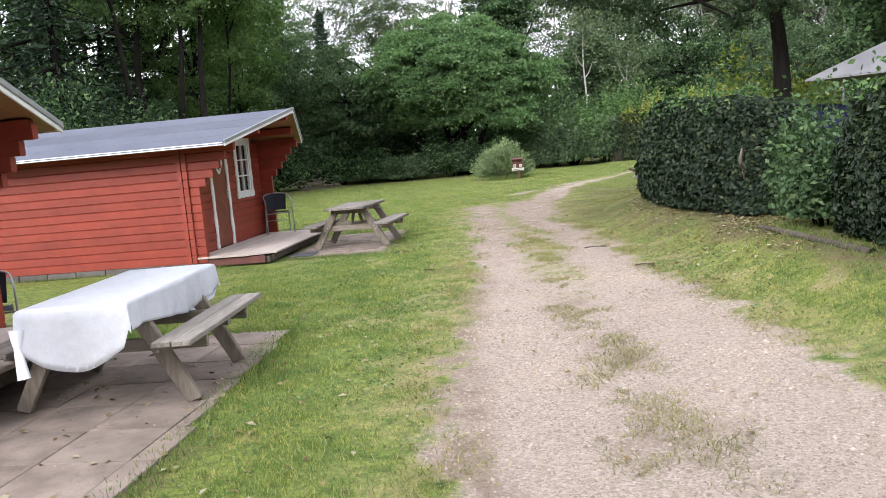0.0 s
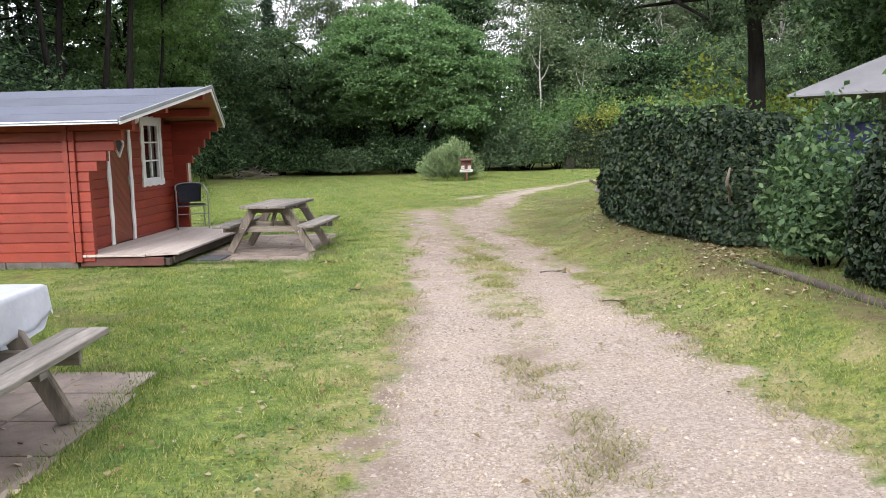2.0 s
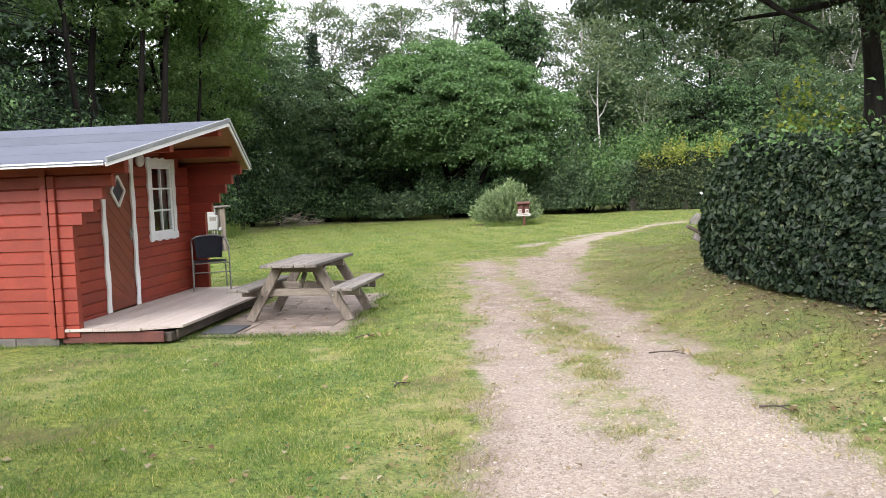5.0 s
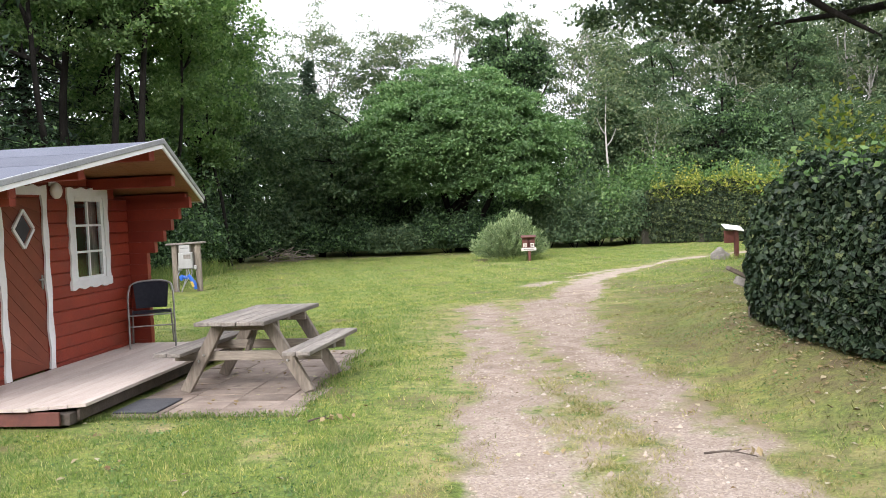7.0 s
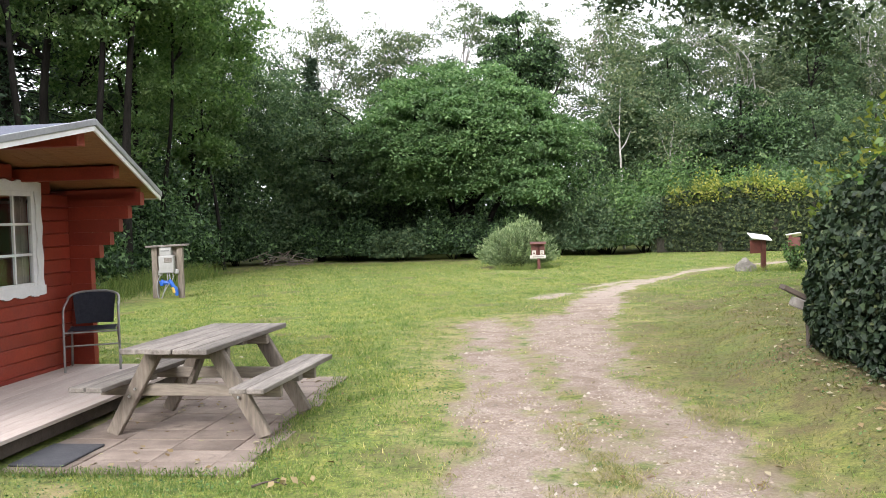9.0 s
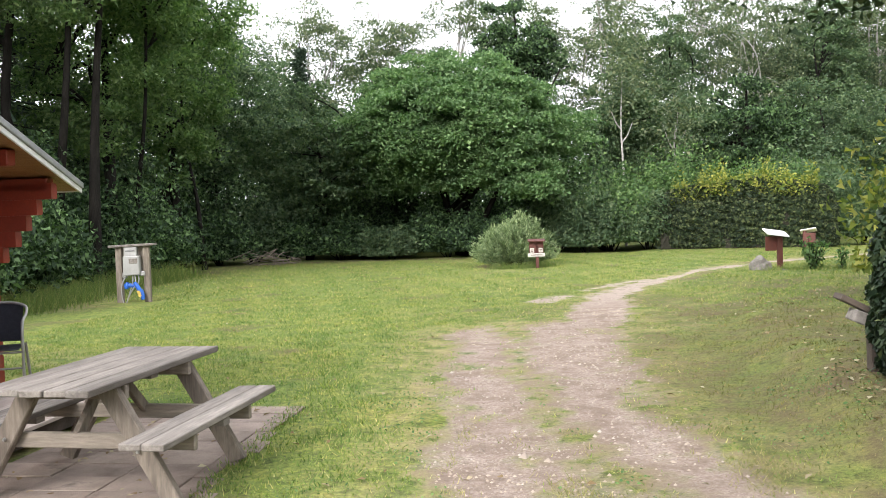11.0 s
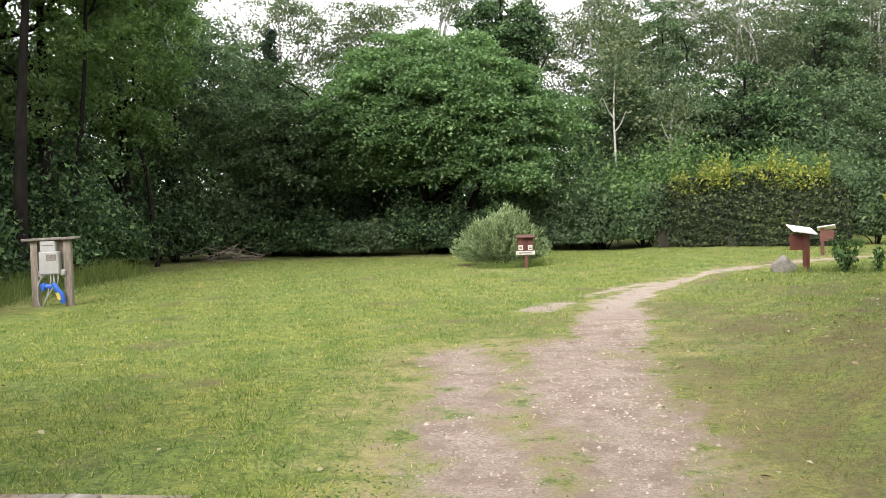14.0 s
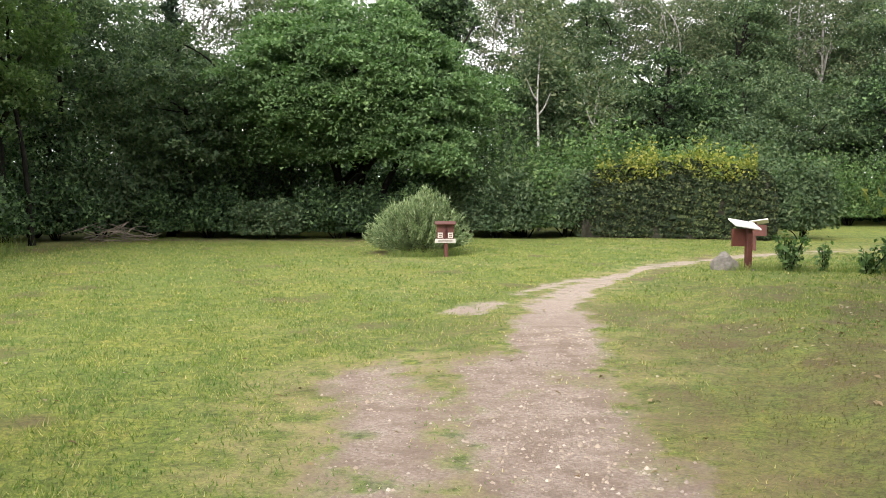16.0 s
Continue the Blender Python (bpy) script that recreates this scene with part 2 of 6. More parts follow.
# ---- the shape of the track ----
LEFT_Y = (-8, 1.75, 3.4, 5.2, 7.6, 10.2, 11.5, 13.3, 14.5, 16.8, 18.6, 20.2, 21.2, 21.8)
LEFT_X = (0.5, -0.02, -0.25, -0.4, -0.49, -0.65, -0.74, -0.95, -1.02, -1.4, -1.62, -1.7, -1.2, -0.3)
RIGHT_Y = (-8, 3.1, 4.2, 6.0, 8.1, 9.7, 11.0, 12.5, 14.0, 15.1, 16.0, 17.3, 20.0, 22.0, 24.7)
RIGHT_X = (3.2, 2.52, 2.44, 2.2, 1.86, 1.64, 1.5, 1.25, 1.1, 0.72, 0.6, 0.6, 0.7, 0.85, 1.15)
BEND = ((0.35, 21.0), (0.7, 24.5), (1.4, 27.0), (2.7, 29.6), (4.5, 31.7), (6.3, 33.6), (9.4, 35.7), (14, 37.6), (24, 40))
SPUR = ((-0.6, 24.2), (0.2, 26.0), (1.2, 27.9), (2.2, 29.2))


def smooth(a, b, v):
    t = np.clip((v - a) / (b - a), 0, 1)
    return t * t * (3 - 2 * t)


def wobble(x, y, s, seed=0.0):
    """A cheap smooth wavy field between about -1 and 1."""
    v = np.zeros_like(x)
    for k, (a, b, c) in enumerate(((1.0, 0.37, 0.5), (-0.63, 1.1, 1.9), (1.7, -0.9, 3.1), (0.9, 2.1, 4.7), (-2.6, 1.3, 0.3), (2.2, 3.1, 1.1))):
        v += np.sin((a * x + b * y) * s + c + seed * (k + 1)) / (1 + 0.35 * k)
    return v / 2.6


def along(x, y, line):
    """The distance from a line of points."""
    best = np.full(x.shape, 1e9)
    for (x0, y0), (x1, y1) in zip(line, line[1:]):
        dx, dy = x1 - x0, y1 - y0
        t = np.clip(((x - x0) * dx + (y - y0) * dy) / (dx * dx + dy * dy), 0, 1)
        best = np.minimum(best, np.hypot(x - x0 - t * dx, y - y0 - t * dy))
    return best


def bare(x, y):
    """How bare of grass the ground is: 1 on gravel, 0 on the lawn."""
    ragged = 0.15 * wobble(x, y, 1.9) + 0.12 * wobble(x, y, 5.3, 2.0) + 0.09 * wobble(x, y, 13.0, 4.0) + 0.05 * wobble(x, y, 29.0, 1.0)
    lx, rx = np.interp(y, LEFT_Y, LEFT_X), np.interp(y, RIGHT_Y, RIGHT_X)
    soft = np.interp(y, (0, 9, 14), (0.2, 0.3, 0.42))
    inside = smooth(-0.7, 1.0, (x - lx + ragged) / soft) * smooth(-1.0, 1.1, (rx - x + 1.2 * ragged) / soft) * smooth(22.0, 20.8, y)
    # the grassy strip between the ruts, weak at first and full farther on
    mid = np.interp(y, (-8, 3, 8, 9.7, 11.3, 13, 14.5, 16.2, 18.5, 21), (1.5, 1.1, 0.66, 0.5, 0.34, 0.15, -0.18, -0.38, -0.72, -0.75))
    wide = np.interp(y, (-8, 3, 8, 9.7, 13, 15, 16.5, 18.5, 21), (0.26, 0.3, 0.38, 0.45, 0.45, 0.3, 0.3, 0.25, 0.5))
    power = np.interp(y, (-8, 3, 7, 9.5, 13, 15, 18.6, 20), (0.1, 0.15, 0.35, 0.62, 0.72, 0.6, 0.55, 0.9))
    strip = smooth(1.4, 0.2, np.abs(x - mid + ragged) / wide) * power
    strip *= 0.5 + 0.5 * smooth(-0.7, 0.6, wobble(x, y, 3.3, 7.0) + 0.8 * wobble(x, y, 9.0, 3.0) + 0.7 * wobble(x, y, 23.0, 5.0) + (power - 0.6) * 1.2)
    inside = inside * (1 - strip)
    # thin weedy cover that closes over parts of the far gravel
    inside = inside * (1 - 0.4 * smooth(0.25, 0.9, wobble(x, y, 2.7, 5.0) + 0.6 * wobble(x, y, 8.0, 1.0)) * smooth(8, 14, y))
    bend = along(x, y, BEND)
    half = np.interp(y, (20, 24.5, 26.5, 29, 33), (0.5, 0.42, 0.3, 0.22, 0.25))
    track2 = smooth(1.5, 0.5, (bend + ragged * 0.9) / half) * smooth(20.5, 21.3, y) * np.interp(y, (24, 28), (1.0, 0.8))
    spur = smooth(1.5, 0.4, (along(x, y, SPUR) + ragged) / 0.24) * smooth(-0.5, 0.2, wobble(x, y, 2.1, 3.0)) * 0.75
    return np.clip(np.maximum(np.maximum(inside, track2), spur), 0, 1)


def soil_and_shade(x, y):
    """Bare brown earth along the hedges, at the wood's edge and in worn spots, and the oak's shade as darker ground."""
    edge = along(x, y, ((4.3, 4.5), (3.75, 7.0), (3.4, 9.0), (3.2, 10.8), (2.75, 11.8), (2.4, 13.4), (2.45, 15.3)))
    s = smooth(0.95, 0.25, edge + 0.25 * wobble(x, y, 2.0, 5.0))
    wood = along(x, y, ((-10.6, 24.0), (-12.0, 29.0), (-12.2, 34.0), (-11.8, 39.9), (-8.2, 41.0), (-4.0, 40.7)))
    s = np.maximum(s, smooth(0.9, 0.2, wood + 0.3 * wobble(x, y, 1.5, 1.0)))
    s = np.maximum(s, smooth(1.6, 0.9, np.hypot(x + 1.7, y - 35.2) + 0.2 * wobble(x, y, 2.0)))
    spots = smooth(0.5, 0.95, wobble(x, y, 1.7, 9.0) + 0.3 * wobble(x, y, 7.0, 2.0)) * 0.8
    # these two thin the grass and darken the ground for the trees' shade
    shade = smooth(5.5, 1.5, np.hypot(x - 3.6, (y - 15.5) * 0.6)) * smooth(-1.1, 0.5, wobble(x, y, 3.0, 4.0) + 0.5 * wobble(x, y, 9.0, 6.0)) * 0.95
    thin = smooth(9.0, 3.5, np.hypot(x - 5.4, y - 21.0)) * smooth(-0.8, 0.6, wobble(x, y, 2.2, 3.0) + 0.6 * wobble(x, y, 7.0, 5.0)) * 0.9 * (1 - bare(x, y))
    return np.clip(np.maximum(np.maximum(s, spots), np.maximum(shade, thin)), 0, 1)


def dryness(x, y):
    """Yellow, thin grass: a band beside the gravel and large faint patches."""
    lx, rx = np.interp(y, LEFT_Y, LEFT_X), np.interp(y, RIGHT_Y, RIGHT_X)
    near = np.minimum(np.abs(x - lx), np.abs(x - rx))
    d = smooth(1.0, 0.0, near + 0.25 * wobble(x, y, 2.2, 6.0)) * smooth(24, 20, y) * 0.75
    d = np.maximum(d, smooth(0.0, 0.3, x - lx) * smooth(0.0, 0.3, rx - x) * smooth(23, 21, y) * (0.85 + 0.15 * wobble(x, y, 4.0, 2.0)))
    d = np.maximum(d, smooth(0.2, 0.95, wobble(x, y, 0.55, 2.5)) * 0.5)
    d = np.maximum(d, smooth(0.62, 1.0, wobble(x, y, 1.5, 5.5) + 0.35 * wobble(x, y, 6.0, 2.0)) * smooth(20, 14, y))
    d = np.maximum(d, smooth(1.0, 0.3, along(x, y, BEND) / 1.1) * smooth(20, 22, y) * 0.7)
    return np.clip(d, 0, 1)


def mid_strip(x, y):
    """The worn line between the two ruts of the near track."""
    mid = np.interp(y, (-8, 3, 8, 9.7, 11.3, 13, 14.5), (1.5, 1.1, 0.66, 0.5, 0.34, 0.15, -0.18))
    return smooth(0.5, 0.05, np.abs(x - mid + 0.14 * wobble(x, y, 1.9) + 0.08 * wobble(x, y, 6.0, 2.0))) * smooth(16, 12, y)


def trodden(x, y):
    """Where the track is brown earth rather than gravel: far on, along its western rim and between the ruts."""
    lx = np.interp(y, LEFT_Y, LEFT_X)
    rim = smooth(0.38, 0.08, np.abs(x - lx - 0.12 + 0.1 * wobble(x, y, 2.4, 3.0))) * smooth(12, 7, y)
    streak = 0.8 * mid_strip(x, y) * smooth(-0.3, 0.6, wobble(x, y, 2.9, 6.0) + 0.6 * wobble(x, y, 11.0, 4.0))
    return np.clip(np.maximum(np.maximum(0.15 + 0.7 * smooth(7, 14, y) * smooth(26, 22, y), 0.9 * rim), 0.9 * streak), 0, 1)


def rise(x, y):
    """The low bank on which the hedges stand beside the track."""
    x, y = np.asarray(x, float), np.asarray(y, float)
    foot = np.interp(y, (0, 5, 9, 12, 15, 18, 24), (2.9, 2.5, 2.0, 1.6, 1.35, 1.6, 2.5))
    high = np.interp(y, (-5, 16, 20, 30, 45), (0.29, 0.28, 0.16, 0.09, 0.05))
    return high * smooth(0.0, 1.05, x - foot)


def height(x, y):
    return rise(x, y) + 0.012 * wobble(x, y, 1.1, 3.0) + 0.006 * wobble(x, y, 4.3, 1.0) - 0.018 * bare(x, y)


# ---- mesh helpers ----
def arrays(name, verts, faces, material, shade=False):
    """A mesh object from arrays; faces all of one size."""
    verts, faces = np.asarray(verts, np.float32), np.asarray(faces, np.int32)
    me = bpy.data.meshes.new(name)
    me.vertices.add(len(verts))
    me.vertices.foreach_set("co", verts.ravel())
    k = faces.shape[1]
    me.loops.add(faces.size)
    me.loops.foreach_set("vertex_index", faces.ravel())
    me.polygons.add(len(faces))
    me.polygons.foreach_set("loop_start", np.arange(0, faces.size, k, dtype=np.int32))
    if shade:
        me.polygons.foreach_set("use_smooth", np.ones(len(faces), bool))
    me.update(calc_edges=True)
    me.materials.append(material)
    return new(name, me)


def part(name, bm, material, parent, label=""):
    me = bpy.data.meshes.new(name)
    bm.to_mesh(me)
    bm.free()
    me.materials.append(material)
    ob = new(name, me)
    ob.parent = parent
    return tagged(ob, label)


def empty(name, x, y, z, rz=0.0, label="", category="", group="", kind=""):
    ob = new(name)
    ob.matrix_world = pose(x, y, z, 0, 0, rz)
    return tagged(ob, label, category, group, kind)


def box(size, at=(0, 0, 0), bevel=0.006, turn=None, jitter=0.0, seed=0):
    """A block with softened, slightly uneven edges."""
    bm = bmesh.new()
    bmesh.ops.create_cube(bm, size=1.0)
    bmesh.ops.scale(bm, vec=size, verts=bm.verts)
    if jitter:
        rnd = random.Random(seed)
        for v in bm.verts:
            v.co += Vector([rnd.uniform(-jitter, jitter) for _ in range(3)])
    if bevel:
        bmesh.ops.bevel(bm, geom=list(bm.edges), offset=bevel, segments=1, affect="EDGES", profile=0.5)
    if turn is not None:
        bmesh.ops.transform(bm, matrix=turn, verts=bm.verts)
    bmesh.ops.translate(bm, vec=at, verts=bm.verts)
    return bm


def prism(points, axis, a, b, bevel=0.004):
    """A flat outline pushed from a to b along the axis: 'x' takes (y, z), 'y' takes (x, z), 'z' takes (x, y)."""
    def put(p, q):
        return {"x": (q, p[0], p[1]), "y": (p[0], q, p[1]), "z": (p[0], p[1], q)}[axis]
    bm = bmesh.new()
    lo = [bm.verts.new(put(p, a)) for p in points]
    hi = [bm.verts.new(put(p, b)) for p in points]
    bm.faces.new(lo[::-1])
    bm.faces.new(hi)
    for i in range(len(points)):
        j = (i + 1) % len(points)
        bm.faces.new((lo[i], lo[j], hi[j], hi[i]))
    bmesh.ops.recalc_face_normals(bm, faces=bm.faces)
    if bevel:
        bmesh.ops.bevel(bm, geom=list(bm.edges), offset=bevel, segments=1, affect="EDGES", profile=0.5)
    return bm


def beam(p, q, w, h, bevel=0.006, up=(0, 0, 1)):
    """A squared timber from p to q."""
    p, q = Vector(p), Vector(q)
    d = (q - p)
    z = d.normalized()
    x = z.cross(Vector(up))
    x = x.normalized() if x.length > 1e-4 else Vector((1, 0, 0))
    y = z.cross(x)
    m = Matrix((x, y, z)).transposed().to_4x4()
    return box((w, h, d.length), (p + q) / 2, bevel, m)


def tube_arrays(points, radii, sides=8):
    pts = np.asarray(points, float)
    n = len(pts)
    rad = np.broadcast_to(np.asarray(radii, float), (n,))
    tang = np.gradient(pts, axis=0)
    tang /= np.linalg.norm(tang, axis=1)[:, None] + 1e-9
    ref = np.array([0.31, 0.17, 0.93]) if abs(tang[0][2]) < 0.8 else np.array([0.95, 0.3, 0.1])
    a = np.cross(tang, ref)
    a /= np.linalg.norm(a, axis=1)[:, None] + 1e-9
    b = np.cross(tang, a)
    ang = np.linspace(0, 2 * np.pi, sides, endpoint=False)
    ring = a[:, None, :] * np.cos(ang)[None, :, None] + b[:, None, :] * np.sin(ang)[None, :, None]
    v = (pts[:, None, :] + ring * rad[:, None, None]).reshape(-1, 3)
    i = np.arange(n - 1)[:, None] * sides
    j = np.arange(sides)[None, :]
    k = (j + 1) % sides
    f = np.stack([i + j, i + k, i + sides + k, i + sides + j], -1).reshape(-1, 4)
    return v, f


def tubes(name, lines, material, parent=None, sides=8, label=""):
    vs, fs, off = [], [], 0
    for pts, rad in lines:
        v, f = tube_arrays(pts, rad, sides)
        vs.append(v)
        fs.append(f + off)
        off += len(v)
    ob = arrays(name, np.concatenate(vs), np.concatenate(fs), material, True)
    if parent is not None:
        ob.parent = parent
    return tagged(ob, label)


def rounded(points, steps=6):
    """A smooth line through points."""
    p = np.asarray(points, float)
    p = np.vstack([2 * p[0] - p[1], p, 2 * p[-1] - p[-2]])
    out = []
    for i in range(1, len(p) - 2):
        for t in np.linspace(0, 1, steps, endpoint=False):
            a, b, c, d = p[i - 1], p[i], p[i + 1], p[i + 2]
            out.append(0.5 * (2 * b + (c - a) * t + (2 * a - 5 * b + 4 * c - d) * t * t + (3 * b - a - 3 * c + d) * t ** 3))
    out.append(p[-2])
    return np.array(out)


def leaf_arrays(rng, centres, size, up=0.6, long=1.7, spread=0.35, outward=None):
    """Pointed, folded leaves: four corners each, facing mostly up or outward."""
    n = len(centres)
    nor = rng.normal(0, 1, (n, 3))
    nor /= np.linalg.norm(nor, axis=1)[:, None]
    lean = np.array([0, 0, 1.0]) if outward is None else outward
    nor = nor * (1 - up) + lean * up
    nor /= np.linalg.norm(nor, axis=1)[:, None] + 1e-9
    d = rng.normal(0, 1, (n, 3))
    d -= nor * (d * nor).sum(1)[:, None]
    d /= np.linalg.norm(d, axis=1)[:, None] + 1e-9
    s = np.cross(nor, d)
    w = size * rng.uniform(1 - spread, 1 + spread, n)[:, None]
    L = d * w * long * 0.5
    W = s * w * 0.5
    fold = nor * w * 0.14
    v = np.stack([centres - L, centres + W + fold, centres + L - fold, centres - W + fold], 1).reshape(-1, 3)
    f = np.arange(4 * n).reshape(-1, 4)
    return v, f


def small_leaves(rng, centres, size, up=0.4, long=1.7, spread=0.35, outward=None):
    """Leaves too small to show a fold: three corners each."""
    n = len(centres)
    nor = rng.normal(0, 1, (n, 3))
    nor /= np.linalg.norm(nor, axis=1)[:, None]
    nor = nor * (1 - up) + (np.array([0, 0, 1.0]) if outward is None else outward) * up
    nor /= np.linalg.norm(nor, axis=1)[:, None] + 1e-9
    d = rng.normal(0, 1, (n, 3))
    d -= nor * (d * nor).sum(1)[:, None]
    d /= np.linalg.norm(d, axis=1)[:, None] + 1e-9
    w = size * rng.uniform(1 - spread, 1 + spread, n)[:, None]
    L, W = d * w * long * 0.5, np.cross(nor, d) * w * 0.5
    v = np.stack([centres - L * 0.8 + W, centres - L * 0.8 - W, centres + L], 1).reshape(-1, 3)
    return v, np.arange(3 * n).reshape(-1, 3)


def clumpy(rng, centre, radii, clumps, per, flat=0.45, spread=0.22, shell=0.55, lower=-1.0):
    """Points in many flattened clumps lying through an ellipsoid, most of them near its skin."""
    c = []
    while len(c) < clumps:
        p = rng.uniform(-1, 1, 3)
        r = np.linalg.norm(p)
        if r > 1 or p[2] < lower or (r < shell and rng.random() > 0.25):
            continue
        # uneven outline: some directions reach less far
        k = 0.82 + 0.18 * math.sin(3.1 * p[0] + 5.3 * p[1]) * math.cos(4.0 * p[2] + 2.0 * p[1])
        c.append(p * k)
    c = np.array(c) * radii + centre
    size = np.mean(radii) * spread
    q = rng.normal(0, 1, (clumps, per, 3)) * np.array([1, 1, flat]) * size * rng.uniform(0.6, 1.25, (clumps, 1, 1)) * 0.62
    # sprays droop toward their rims
    q[:, :, 2] -= 0.35 * (q[:, :, 0] ** 2 + q[:, :, 1] ** 2) / (size + 1e-6) * 0.6
    return (c[:, None, :] + q).reshape(-1, 3), c


def tree(name, x, y, tall, radii, centre_z, clumps, per, leaf, mat, label, bark=None, trunk=0.2, lean=(0, 0), seed=1, limbs=10, flat=0.45, spread=0.22,
         shell=0.55, lower=-1.0, group="trees of the wood", bend=0.0, category="tree", up=0.35, stems=1, split=False):
    rng = np.random.default_rng(seed)
    bark = bark or BARK
    root = empty(name, x, y, 0, 0, label, category, group)
    centre = np.array([lean[0], lean[1], centre_z])
    lines = []
    top = np.array([lean[0], lean[1], min(tall, centre_z + radii[2] * 0.75)])
    pts, c = clumpy(rng, centre, np.array(radii, float), clumps, per, flat, spread, shell, lower)
    for s in range(stems):
        off = rng.normal(0, 0.25, 2) if stems > 1 else np.zeros(2)
        end = top + np.array([*(rng.normal(0, radii[0] * 0.35, 2) if stems > 1 else (0, 0)), 0])
        mid = end * 0.5 + np.array([*rng.normal(0, 0.15 + 0.02 * tall + bend, 2), 0])
        line = rounded([(off[0], off[1], -0.15), (off[0] * 1.1 + mid[0] * 0.3, off[1] * 1.1 + mid[1] * 0.3, end[2] * 0.22), tuple(mid), tuple(end)], 5)
        w = trunk * (1 if stems == 1 else 0.55)
        rad = w * np.linspace(1.0, 0.18, len(line)) ** 0.85
        rad[0] *= 1.35
        lines.append((line, rad))
    trunk_line = lines[0][0]
    pick = rng.choice(len(c), min(limbs, len(c)), replace=False)
    for i in pick:
        t = c[i]
        line0 = lines[rng.integers(len(lines))][0]
        zs = np.clip(t[2] - rng.uniform(0.25, 0.6) * radii[2], 0.18 * tall, top[2] * 0.95)
        a = np.array([np.interp(zs, line0[:, 2], line0[:, k]) for k in range(3)])
        m = (a + t) / 2 + np.array([0, 0, 0.12 * radii[2]]) + rng.normal(0, 0.08 * radii[0], 3)
        lines.append((rounded([a, m, t], 5), trunk * np.linspace(0.42, 0.06, 11)))
    if split:
        for k, line in enumerate(lines):
            tubes("trunk" if k < stems else "limb", [line], bark, root, 8)
    else:
        tubes("trunk", lines, bark, root, 7)
    v, f = small_leaves(rng, pts, leaf, up)
    crown = arrays("crown", v, f, mat)
    crown.parent = root
    return root


def shrub(name, x, y, radii, z0, n, leaf, mat, label, seed=1, group="", up=0.35, category="shrub", power=2.2, twigs=8, long=1.7, boxy=0.8, lumpy=0.3, folded=False):
    """A dense bush: leaves in a lumpy dome, with stems in it."""
    rng = np.random.default_rng(seed)
    root = empty(name, x, y, float(rise(x, y)), 0, label, category, group)
    heart = rng.normal(0, 1, (max(30, n // 70), 3))
    heart /= np.linalg.norm(heart, axis=1)[:, None]
    own = rng.integers(len(heart), size=n)
    d = heart[own] + rng.normal(0, 0.13, (n, 3)) * np.array([1, 1, 0.6])
    d[:, 2] = np.abs(d[:, 2]) * 0.9 + 0.02
    d /= np.linalg.norm(d, axis=1)[:, None]
    d = np.sign(d) * np.abs(d) ** boxy
    e = d / np.linalg.norm(d, axis=1)[:, None]
    lump = np.ones(n)
    for _ in range(22):
        q = rng.normal(0, 1, 3)
        q[2] = abs(q[2])
        q /= np.linalg.norm(q)
        lump += lumpy * rng.uniform(-0.8, 1.0) * np.exp(-(1 - e @ q) / rng.uniform(0.03, 0.12))
    r = rng.uniform(0, 1, n) ** (1 / power) * lump * rng.uniform(0.8, 1.08, len(heart))[own]
    p = d * r[:, None] * np.array(radii)
    p[:, 2] += z0
    p[:, 2] = np.maximum(p[:, 2], 0.03)
    v, f = (leaf_arrays if folded else small_leaves)(rng, p, leaf, up, long, outward=d)
    crown = arrays("crown", v, f, mat)
    crown.parent = root
    lines = []
    for _ in range(twigs):
        k = d[rng.integers(n)]
        t = k * np.array(radii) * 0.85 + np.array([0, 0, z0])
        lines.append((rounded([(k[0] * 0.1, k[1] * 0.1, -0.05), tuple(t * np.array([0.4, 0.4, 0.5])), tuple(t)], 4), 0.02 * np.linspace(1, 0.3, 9) * max(radii) / 1.5))
    tubes("stem", lines, BARK, root, 5)
    return root


